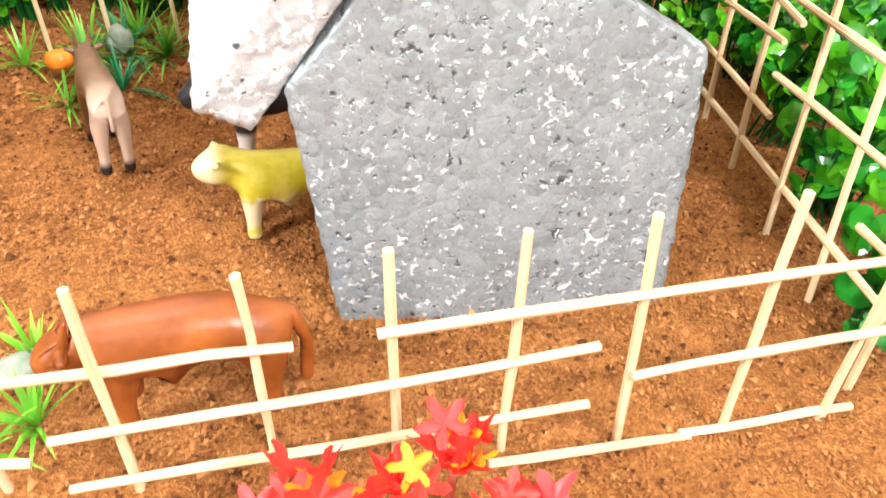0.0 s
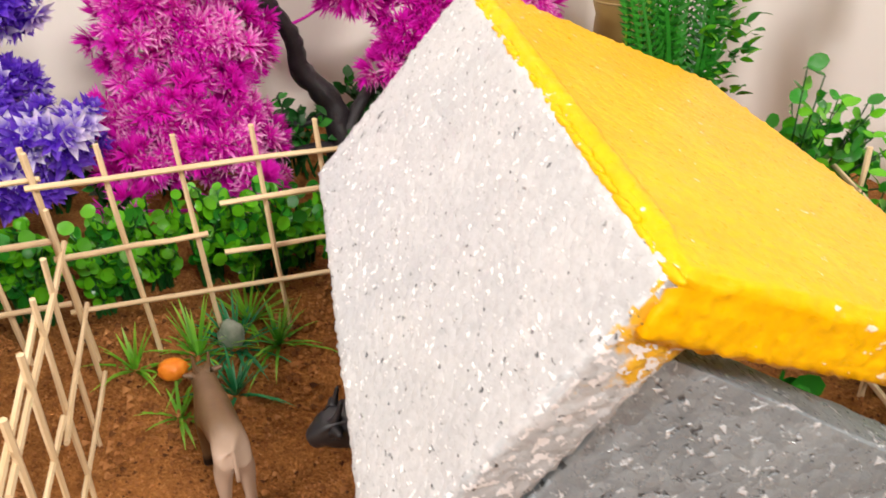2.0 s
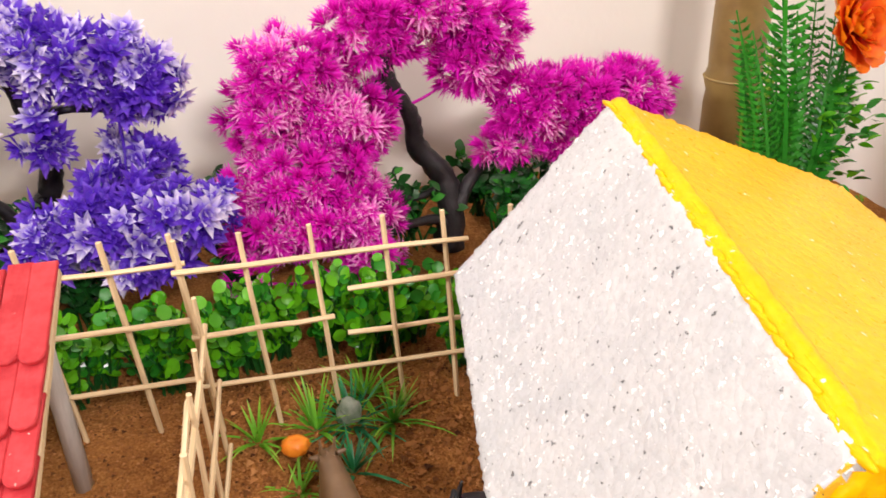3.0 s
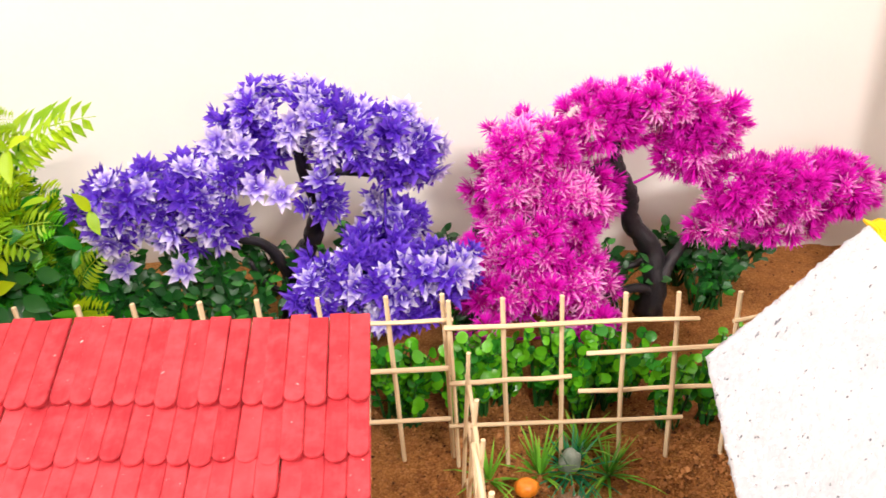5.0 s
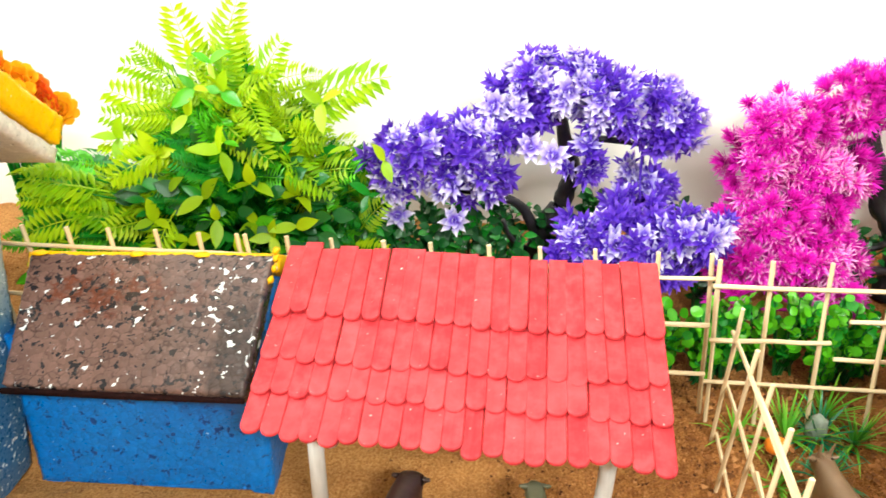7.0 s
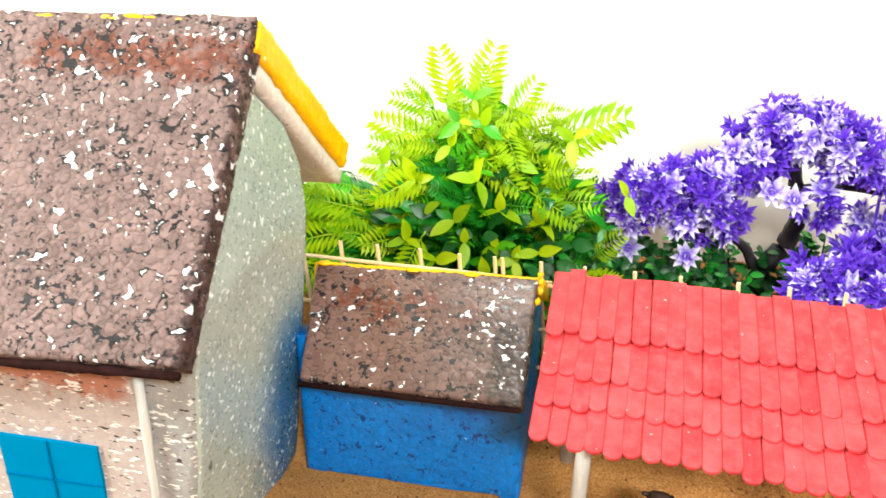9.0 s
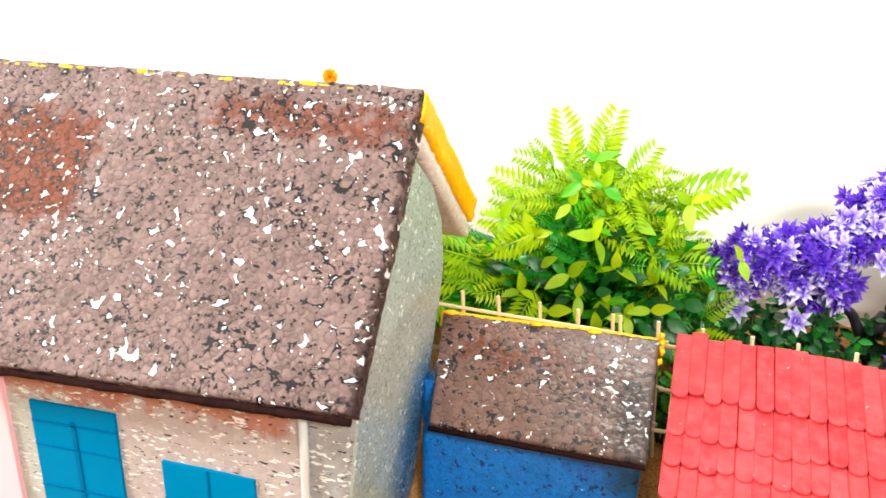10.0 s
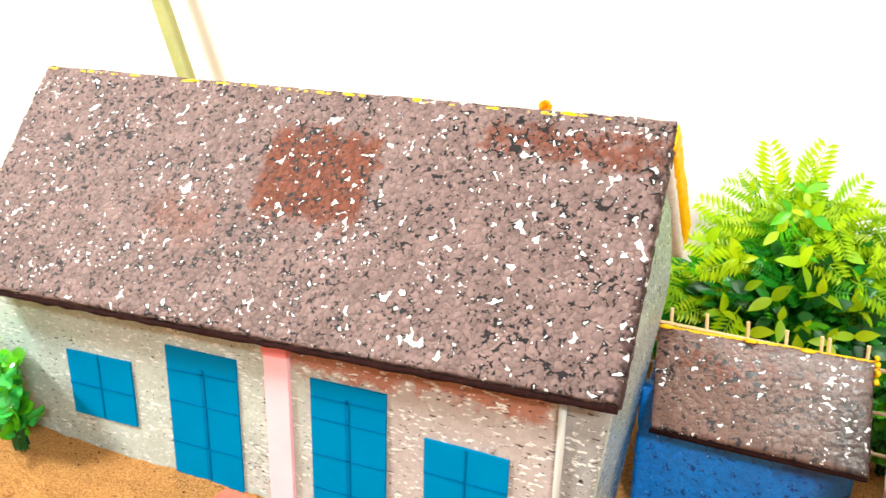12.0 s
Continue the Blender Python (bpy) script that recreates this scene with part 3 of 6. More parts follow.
def barn_flecks(root):
    """Yellow paint that ran over the barn's ridge and its front end."""
    rnd = random.Random(29)
    front, back = Vector((0.1385, 0.267, 0.2250)), Vector((0.1585, 0.474, 0.2565))
    for k in range(60):
        t = rnd.random()
        p = front + (back - front) * t + Vector((-0.0006, 0, -0.0022 - rnd.uniform(0, 0.0012)))
        blob("paint_fleck", p, (rnd.uniform(0.0009, 0.0018), rnd.uniform(0.002, 0.007), rnd.uniform(0.0008, 0.0016)), k, FOAM_YELLOW, root, "fleck of yellow paint on the ridge" if k == 0 else "", -1.05)

def barn():
    root = thing("barn", "toy barn of silver-painted bead foam with one yellow roof side", "toy barn")
    outline = [(0.005, 0.0), (0.160, 0.006), (0.153, 0.135), (0.041, 0.1965), (-0.0145, 0.1215)]
    foam_panel("front_wall", outline, 0.020, FOAM_SILVER, root, barn_place, "silver-grey painted foam gable wall", 0.0026, 0.0062, 0.00012)
    back = [(u, z + 0.03) for u, z in outline[1:]]
    foam_panel("back_wall", [(0.0, 0.015)] + back[:1] + back[1:], 0.018, FOAM_SILVER, root, lambda u, v, z: barn_place(u, v + 0.16, z), "silver-grey painted foam gable wall", 0.005)
    # the roof's two slabs meet along a ridge that climbs a little towards the back
    foam_slab("left_roof", [(0.0615, 0.303, 0.102), (0.137, 0.268, 0.2245), (0.158, 0.474, 0.256), (0.0875, 0.489, 0.168)], 0.027, FOAM_WHITE, root, "unpainted white foam roof slab", 0.0024, 0.0052, 0.00035, 0.0020, 5.0, FOAM_RIM)
    foam_slab("right_roof", [(0.139, 0.266, 0.226), (0.2935, 0.256, 0.167), (0.311, 0.494, 0.190), (0.159, 0.475, 0.2575)], 0.025, FOAM_YELLOW, root, "bright yellow painted foam roof slab", 0.0024, 0.0058, 0.00035, 0.0026, 5.0)
    # thick run of paint along the ridge
    a, b, side = Vector((0.139, 0.267, 0.226)), Vector((0.159, 0.474, 0.2575)), Vector((0.93, -0.06, -0.36))
    run = [a + (b - a) * k / 60 + side * (0.0055 + 0.0012 * noise.noise((k * 0.35, 0, 0))) + Vector((-0.0012, 0, -0.0032 + 0.0006 * noise.noise((k * 0.5, 7, 0)))) for k in range(61)]
    tube_part("ridge_paint", run, [(0.0046 + 0.0005 * noise.noise((k * 0.6, 3, 0))) * smooth_step(-2.0, 7.0, k) for k in range(61)], FOAM_YELLOW, root, 10, 0.05, "thick run of bright yellow paint along the ridge")
    barn_flecks(root)
    return root


barn()


# ---------- house ----------
def house():
    root = thing("house", "long toy house of painted bead foam with a brown pitched roof", "toy house")
    lift = lambda x: 0.052 * (x + 1.06)

    def front(u, v, z):
        return Vector((u, 0.342 + v, z + lift(u)))

    foam_panel("front_wall", [(-1.122, -0.003), (-0.5345, -0.030), (-0.515, 0.176), (-1.122, 0.158)], 0.02, FOAM_PALE, root, front, "grey-pink painted foam front wall", 0.0034, 0.0052, 0.0003)
    side = lambda u, v, z: Vector((-0.534 - v + 0.10 * min(z, 0.22) - 0.07 * max(0.0, z - 0.22), u, z))
    gable = [(0.344, 0.0), (0.506, 0.006), (0.506, 0.15), (0.502, 0.255), (0.482, 0.287), (0.437, 0.322), (0.344, 0.208)]
    foam_panel("side_wall", gable, 0.02, FOAM_SIDE, root, side, "silver-green painted foam end wall", 0.0034, 0.005, 0.0003, 0.0006)
    foam_panel("end_wall", gable, 0.02, FOAM_SIDE, root, lambda u, v, z: Vector((-1.120 + v, u, z - 0.012)), "silver-green painted foam end wall", 0.006)
    foam_panel("back_wall", [(-1.066, 0.0), (-0.545, 0.02), (-0.535, 0.20), (-1.066, 0.19)], 0.02, FOAM_SIDE, root, lambda u, v, z: Vector((u, 0.475 + v, z)), "", 0.008)
    foam_slab("front_roof", [(-1.118, 0.302, 0.172), (-0.508, 0.314, 0.2035), (-0.515, 0.452, 0.360), (-1.128, 0.449, 0.348)], 0.017, FOAM_BROWN, root, "brown painted roof slab with torn white beads", 0.0026, 0.0054, 0.0006)
    foam_slab("back_roof", [(-0.513, 0.455, 0.3585), (-0.513, 0.604, 0.240), (-1.120, 0.606, 0.224), (-1.124, 0.452, 0.3465)], 0.0225, FOAM_YELLOW, root, "yellow painted back roof slab", 0.003, 0.006, 0.0010, 0.002)
    foam_slab("roof_underside", [(-0.514, 0.441, 0.3395), (-0.514, 0.5895, 0.2215), (-1.118, 0.591, 0.2055), (-1.122, 0.438, 0.327)], 0.013, FOAM_RAW, root, "raw pale underside of the back roof slab", 0.005, 0.006, 0.0006, 0.002)
    # flecks of yellow paint that ran over the ridge
    fleck = random.Random(19)
    for k in range(60):
        u = fleck.choice((-1.1, -1.07, -1.02, -0.99, -0.93, -0.9, -0.83, -0.79, -0.70, -0.67, -0.62, -0.60, -0.56, -0.54)) + fleck.uniform(-0.024, 0.024)
        u = min(-0.519, max(-1.118, u))
        w = (u + 1.12) / 0.61
        p = Vector((u, 0.4480 + 0.003 * w, 0.3455 + 0.012 * w - fleck.uniform(0, 0.003)))
        blob("paint_fleck", p, (fleck.uniform(0.002, 0.008), 0.0022, fleck.uniform(0.0009, 0.0022)), k, FOAM_YELLOW, root, "fleck of yellow paint on the ridge" if k == 0 else "", 0.02)
    # dark painted lower edge of the roof
    v, f = tube([(-1.118 + 0.609 * k / 60, 0.304 + 0.0118 * k / 60, 0.1668 + 0.0317 * k / 60 + 0.0007 * noise.noise((k * 0.9, 0, 0))) for k in range(61)], [0.0024 + 0.0009 * noise.noise((k * 0.7, 3, 0)) for k in range(61)], 8, True, 0.3)
    place("eave_edge", mesh_of("eave_edge", v, f, None, True), DARK_EDGE, root, None, "dark brown painted eave edge")

    def sheet_on_wall(name, quad, material, label, proud=0.002):
        (x0, z0), (x1, z1), (x2, z2), (x3, z3) = quad
        y0, y1 = 0.342 - proud, 0.344
        bm = bmesh.new()
        vs = [bm.verts.new((x, y, z)) for y in (y0, y1) for x, z in quad]
        bm.faces.new(vs[:4])
        bm.faces.new(vs[7:3:-1])
        for k in range(4):
            bm.faces.new((vs[k], vs[k + 4], vs[(k + 1) % 4 + 4], vs[(k + 1) % 4]))
        bmesh.ops.recalc_face_normals(bm, faces=bm.faces[:])
        return part(name, bm, material, root, label)

    def ink(owner, x0, z0, x1, z1, w=0.0014):
        d = Vector((x1 - x0, 0, z1 - z0)).normalized() * w / 2
        nrm = Vector((-d.z, 0, d.x))
        y = 0.3392
        quad = [Vector((x0, y, z0)) - nrm, Vector((x1, y, z1)) - nrm, Vector((x1, y, z1)) + nrm, Vector((x0, y, z0)) + nrm]
        bm = bmesh.new()
        vs = [bm.verts.new(p) for p in quad] + [bm.verts.new(p + Vector((0, 0.0008, 0))) for p in quad]
        bm.faces.new(vs[:4])
        for k in range(4):
            bm.faces.new((vs[k], vs[k + 4], vs[(k + 1) % 4 + 4], vs[(k + 1) % 4]))
        part("drawn_line", bm, BLUE_LINE, owner)

    w1 = sheet_on_wall("window", [(-1.024, 0.107), (-1.022, 0.041), (-0.945, 0.046), (-0.946, 0.112)], BLUE_PAPER, "blue paper window with drawn panes")
    ink(w1, -0.985, 0.109, -0.984, 0.044)
    ink(w1, -1.023, 0.074, -0.9455, 0.079)
    d1 = sheet_on_wall("door", [(-0.903, 0.140), (-0.902, 0.008), (-0.827, 0.014), (-0.828, 0.143)], BLUE_PAPER, "blue paper double door with drawn leaves")
    ink(d1, -0.864, 0.126, -0.863, 0.012, 0.0034)
    ink(d1, -0.9025, 0.118, -0.828, 0.124)
    ink(d1, -0.9025, 0.088, -0.828, 0.092, 0.0008)
    ink(d1, -0.9025, 0.046, -0.828, 0.050, 0.0008)
    d2 = sheet_on_wall("door", [(-0.755, 0.146), (-0.754, 0.014), (-0.687, 0.018), (-0.687, 0.149)], BLUE_PAPER, "blue paper double door with drawn leaves")
    ink(d2, -0.721, 0.136, -0.720, 0.018, 0.0034)
    ink(d2, -0.7545, 0.131, -0.687, 0.135)
    ink(d2, -0.7545, 0.112, -0.687, 0.115, 0.0008)
    ink(d2, -0.7545, 0.078, -0.687, 0.082, 0.0012)
    ink(d2, -0.7545, 0.046, -0.687, 0.049, 0.0008)
    w2 = sheet_on_wall("window", [(-0.654, 0.121), (-0.653, 0.060), (-0.586, 0.063), (-0.586, 0.1225)], BLUE_PAPER, "blue paper window with drawn panes")
    ink(w2, -0.620, 0.1215, -0.620, 0.0615)
    ink(w2, -0.6535, 0.092, -0.586, 0.094)
    sheet_on_wall("pilaster", [(-0.798, 0.168), (-0.796, 0.012), (-0.773, 0.013), (-0.775, 0.170)], PINK_PAPER, "pale pink paper pilaster", 0.004)
    sheet_on_wall("pilaster_cap", [(-0.7985, 0.170), (-0.798, 0.158), (-0.7748, 0.160), (-0.7748, 0.1715)], PINK_DARK, "rose band at the top of the pilaster", 0.0055)
    tube_part("corner_stick", [(-0.550, 0.3385, 0.184), (-0.549, 0.338, 0.15), (-0.549, 0.338, 0.115), (-0.548, 0.338, 0.03)], [0.0028, 0.0031, 0.0027, 0.0028], PALE_STICK, root, 6, 0.1, "white-painted stick at the corner")
    return root


house()
tagged(part("door_step", box_bm((-0.845, 0.300, -0.01), (-0.745, 0.338, 0.0175), 0.003), BRICK_RED, None), "low red clay step in front of the house", "step")


# ---------- shed ----------
def shed():
    root = thing("shed", "small blue toy shed with a brown foam roof beside the house", "toy shed")
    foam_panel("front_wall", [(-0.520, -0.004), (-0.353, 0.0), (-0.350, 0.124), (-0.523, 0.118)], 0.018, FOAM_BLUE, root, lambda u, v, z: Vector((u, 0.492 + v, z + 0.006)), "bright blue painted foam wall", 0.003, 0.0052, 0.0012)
    gable = [(0.494, 0.0), (0.60, 0.02), (0.60, 0.12), (0.545, 0.15), (0.494, 0.115)]
    foam_panel("side_wall", gable, 0.016, FOAM_BLUE, root, lambda u, v, z: Vector((-0.350 - v, u, z)), "", 0.004)
    foam_panel("end_wall", gable, 0.016, FOAM_BLUE, root, lambda u, v, z: Vector((-0.519 + v, u, z)), "", 0.004)
    foam_slab("front_roof", [(-0.507, 0.458, 0.110), (-0.347, 0.449, 0.118), (-0.350, 0.542, 0.1685), (-0.523, 0.542, 0.1615)], 0.012, FOAM_SHED, root, "dark brown painted roof slab with torn white beads", 0.0022, 0.0050, 0.0006)
    foam_slab("back_roof", [(-0.346, 0.543, 0.1690), (-0.346, 0.602, 0.135), (-0.525, 0.602, 0.128), (-0.525, 0.543, 0.1625)], 0.014, FOAM_YELLOW, root, "yellow painted back roof slab", 0.004)
    for k, (x, y, z) in enumerate(((-0.348, 0.540, 0.1665), (-0.3475, 0.532, 0.1625), (-0.348, 0.524, 0.158), (-0.349, 0.544, 0.170), (-0.515, 0.541, 0.162), (-0.40, 0.5415, 0.1655), (-0.445, 0.5405, 0.1645))):
        blob("paint_fleck", (x, y, z), (0.0022 if k < 4 else 0.006, 0.004, 0.0022 if k < 4 else 0.0014), k, FOAM_YELLOW, root)
    v, f = tube([(-0.507, 0.4585, 0.1055), (-0.43, 0.4545, 0.1095), (-0.348, 0.450, 0.1135)], [0.0019] * 3, 7, True, 0.3)
    place("eave_edge", mesh_of("eave_edge", v, f, None, True), DARK_EDGE, root, None, "dark brown painted eave edge")
    return root


shed()


# ---------- shelter with a roof of craft sticks ----------
def stick_mesh(name, width, length, thick):
    """A flat craft stick: rounded at its lower end, soft edges."""
    n = 7
    ring = [(-width / 2, length), (-width / 2, width * 0.45)]
    ring += [(-width / 2 * math.cos(math.pi * k / n), width * 0.45 - width * 0.45 * math.sin(math.pi * k / n)) for k in range(1, n)]
    ring += [(width / 2, width * 0.45), (width / 2, length)]
    e = thick * 0.25
    verts, faces, m = [], [], len(ring)
    for z, inset in ((0, 0), (thick - e, 0), (thick, e)):
        for x, y in ring:
            verts.append((x * (1 - 2 * inset / width), inset + y * (1 - 2 * inset / length), z))
    for k in range(2):
        for i in range(m):
            a, b = k * m + i, k * m + (i + 1) % m
            faces.append((a, b, b + m, a + m))
    faces.append(tuple(range(m - 1, -1, -1)))
    faces.append(tuple(range(2 * m, 3 * m)))
    return mesh_of(name, verts, faces)


def shelter():
    root = thing("shelter", "open toy shelter on grey posts roofed with red painted craft sticks", "toy shelter")
    tl, tr = Vector((-0.3375, 0.543, 0.1715)), Vector((-0.0985, 0.529, 0.1755))
    bl, br = Vector((-0.3385, 0.417, 0.1155)), Vector((-0.1005, 0.401, 0.1195))
    normal = ((br - bl).cross(tl - bl)).normalized()
    base = part("roof", bmesh.new(), None, root, "red roof of overlapping round-ended craft sticks")
    bm = bmesh.new()
    quad = [bl + (tl - bl) * 0.12, br + (tr - br) * 0.12, tr, tl]
    vs = [bm.verts.new(p - normal * h) for h in (0.0002, 0.004) for p in quad]
    bm.faces.new(vs[:4])
    bm.faces.new(vs[7:3:-1])
    for k in range(4):
        bm.faces.new((vs[k], vs[k + 4], vs[(k + 1) % 4 + 4], vs[(k + 1) % 4]))
    bmesh.ops.recalc_face_normals(bm, faces=bm.faces[:])
    bm.to_mesh(base.data)
    bm.free()
    base.data.materials.append(STICK)
    rnd = random.Random(11)
    slope = (tl - bl).length
    pitch = slope / 4.0
    count = 21
    kinds = [stick_mesh("shingle", w, pitch * 1.30, 0.0025) for w in (0.0119, 0.0115, 0.0117)]
    top = [stick_mesh("shingle", w, pitch * 1.76, 0.0025) for w in (0.0119, 0.0115)]
    starts = (-0.028, 0.168, 0.335, 0.578)
    for me in kinds + top:
        me.materials.append(SHINGLE)
    for r in range(4):
        for i in range(count):
            u = (i + 0.5) / count + rnd.uniform(-0.002, 0.002)
            low, high = bl + (br - bl) * u, tl + (tr - tl) * u
            d = (high - low).normalized()
            x = d.cross(normal).normalized()
            lean = rnd.uniform(-0.016, 0.016)
            x, d = (x * math.cos(lean) + d * math.sin(lean)), (d * math.cos(lean) - x * math.sin(lean))
            at = low + (high - low) * starts[r] + d * rnd.uniform(-0.0026, 0.0020) + normal * (0.0008 + rnd.uniform(0, 0.0016))
            tilt = d - normal * (0.062 if r == 3 else 0.095)
            tilt.normalize()
            nn = x.cross(tilt)
            m = Matrix((x, tilt, nn)).transposed().to_4x4()
            m.translation = at + normal * 0.0038
            place("shingle", rnd.choice(top if r == 3 else kinds), None, base, m)
    for x, y, lean, h in ((-0.305, 0.448, -0.012, 0.125), (-0.130, 0.440, -0.014, 0.127), (-0.318, 0.53, 0.0, 0.165), (-0.119, 0.545, -0.012, 0.172)):
        g = ground_z(x, y) - 0.01
        v, f = tube([(x + lean * 0.1, y + 0.01, g), (x, y, h * 0.6), (x - lean * 0.1, y - 0.006, h)], [0.0056, 0.0052, 0.005], 8, True, 0.06)
        place("post", mesh_of("post", v, f, None, True), PALE_STICK, root, None, "smooth grey wooden post")
    return root


shelter()


# ---------- fences ----------
def stick(parent, name, a, b, r, rnd):
    a, b = Vector(a), Vector(b)
    n = 5
    pts = [a + (b - a) * k / (n - 1) + Vector([rnd.uniform(-0.0005, 0.0005) for _ in range(3)]) for k in range(n)]
    rr = [r * rnd.uniform(0.9, 1.1) for _ in range(n)]
    v, f = tube(pts, rr, 6, True, 0.08, rnd)
    length = (b - a).length
    # the mesh lies along its own z so that the grain runs with the stick
    d = (b - a).normalized()
    q = d.to_track_quat("Z", "Y").to_matrix().to_4x4()
    q.translation = a
    inv = q.inverted()
    me = mesh_of(name, [tuple(inv @ Vector(p)) for p in v], f)
    return place(name, me, STICK, parent, q)


def fence(label, posts, rails, seed, r=0.0017):
    """posts: foot and top; rails: both ends."""
    rnd = random.Random(seed)
    root = thing("fence", label, "fence", group="toy fences")
    for a, b in posts:
        stick(root, "post", a, b, r, rnd)
    for a, b in rails:
        stick(root, "rail", a, b, r * 0.98, rnd)
    return root


def upright(x, y, top, foot_shift=0.012, lean=0.0):
    return ((x + foot_shift, y + 0.008, ground_z(x, y + 0.008) - 0.012), (x + lean, y, top))


YF = 0.567
fence("split bamboo stick fence behind the goat pen",
      [upright(-0.049, YF, 0.166), upright(-0.014, YF, 0.1665), upright(0.025, YF, 0.1675), upright(0.067, YF, 0.1675), upright(0.103, YF, 0.1675), upright(0.144, YF, 0.1665)],
      [((-0.052, YF - 0.004, 0.148), (0.118, YF - 0.004, 0.1495)), ((0.045, YF - 0.002, 0.1240), (0.146, YF - 0.002, 0.1260)), ((-0.047, YF, 0.1035), (0.036, YF, 0.1050)),
       ((0.044, YF + 0.008, 0.087), (0.152, YF + 0.008, 0.087)), ((-0.046, YF + 0.003, 0.0665), (0.120, YF + 0.003, 0.0655)), ((0.141, YF - 0.004, 0.146), (0.262, YF + 0.02, 0.149)), ((0.15, YF, 0.070), (0.262, YF + 0.02, 0.070))], 21)
fence("split bamboo stick fence continuing behind the barn",
      [upright(x, YF + 0.004 + (x - 0.18) * 0.3, 0.166) for x in (0.182, 0.222, 0.262, 0.302)],
      [((0.255, YF + 0.012, 0.146), (0.345, YF + 0.055, 0.148)), ((0.255, YF + 0.012, 0.106), (0.345, YF + 0.055, 0.108))], 22)
YL = 0.577
fence("split bamboo stick fence behind the red shelter",
      [upright(x, YL, 0.1655) for x in (-0.318, -0.281, -0.247, -0.206, -0.170, -0.132, -0.088, -0.052)],
      [((-0.345, YL - 0.004, 0.147), (-0.2, YL - 0.004, 0.1475)), ((-0.205, YL - 0.004, 0.1475), (-0.045, YL - 0.004, 0.1485)), ((-0.345, YL - 0.004, 0.107), (-0.047, YL - 0.004, 0.111)), ((-0.345, YL - 0.004, 0.068), (-0.045, YL - 0.004, 0.071))], 23)
fence("split bamboo stick fence behind the blue shed",
      [upright(x, YL + 0.006, 0.163) for x in (-0.585, -0.552, -0.518, -0.486, -0.450, -0.418, -0.389, -0.383, -0.353)],
      [((-0.60, YL + 0.002, 0.150), (-0.343, YL + 0.002, 0.1475)), ((-0.60, YL + 0.002, 0.108), (-0.342, YL + 0.002, 0.105)), ((-0.60, YL + 0.002, 0.07), (-0.342, YL + 0.002, 0.07))], 24)
fence("split bamboo stick fence between goat pen and shelter",
      [((-0.036, 0.561, 0.0), (-0.039, 0.532, 0.148)), ((-0.040, 0.520, -0.008), (-0.0395, 0.492, 0.142)), ((-0.042, 0.478, -0.01), (-0.0405, 0.455, 0.142)), ((-0.044, 0.436, -0.01), (-0.042, 0.415, 0.142)), ((-0.046, 0.395, -0.01), (-0.043, 0.376, 0.142)), ((-0.048, 0.352, -0.012), (-0.044, 0.336, 0.14))],
      [((-0.037, 0.550, 0.121), (-0.0455, 0.362, 0.120)), ((-0.043, 0.470, 0.128), (-0.047, 0.330, 0.126)), ((-0.035, 0.558, 0.078), (-0.040, 0.440, 0.076)), ((-0.041, 0.452, 0.082), (-0.049, 0.335, 0.08)), ((-0.034, 0.557, 0.030), (-0.044, 0.430, 0.029)), ((-0.041, 0.448, 0.034), (-0.050, 0.335, 0.032))], 25, 0.0015)
fence("split bamboo stick fence in front of the barn yard",
      [((0.024, 0.230, -0.022), (0.016, 0.219, 0.091)), ((0.073, 0.229, -0.022), (0.065, 0.224, 0.083)), ((0.118, 0.218, -0.02), (0.110, 0.209, 0.093)), ((0.157, 0.206, -0.02), (0.152, 0.199, 0.099)), ((0.204, 0.196, -0.02), (0.193, 0.189, 0.104)), ((0.249, 0.188, -0.02), (0.243, 0.181, 0.108)), ((0.294, 0.181, -0.02), (0.291, 0.173, 0.108)),
       ((-0.02, 0.242, -0.02), (-0.028, 0.235, 0.088))],
      [((-0.03, 0.226, 0.057), (0.080, 0.221, 0.052)), ((0.106, 0.206, 0.063), (0.298, 0.170, 0.080)), ((0.0, 0.222, 0.031), (0.187, 0.197, 0.043)), ((0.198, 0.189, 0.033), (0.295, 0.171, 0.045)),
       ((0.002, 0.223, 0.006), (0.188, 0.198, 0.013)), ((0.147, 0.197, -0.006), (0.233, 0.188, -0.009)), ((0.228, 0.189, -0.008), (0.306, 0.178, -0.006)), ((-0.05, 0.236, 0.017), (-0.008, 0.230, 0.0155))], 26, 0.0019)
fence("split bamboo stick fence along the green bushes",
      [((0.317, 0.190, -0.02), (0.316, 0.186, 0.122)), ((0.341, 0.244, -0.02), (0.343, 0.250, 0.138)), ((0.356, 0.297, -0.02), (0.362, 0.304, 0.138)), ((0.381, 0.362, -0.02), (0.386, 0.368, 0.138)), ((0.402, 0.420, -0.02), (0.408, 0.428, 0.138)), ((0.424, 0.478, -0.02), (0.43, 0.486, 0.138))],
      [((0.373, 0.345, 0.1125), (0.312, 0.178, 0.122)), ((0.440, 0.52, 0.070), (0.374, 0.342, 0.0875)), ((0.440, 0.52, 0.038), (0.372, 0.335, 0.0475)), ((0.375, 0.342, 0.069), (0.312, 0.175, 0.088)), ((0.415, 0.452, 0.0125), (0.316, 0.180, 0.033)), ((0.333, 0.226, 0.050), (0.31, 0.168, 0.057)), ((0.445, 0.53, 0.11), (0.366, 0.325, 0.104))], 27, 0.002)


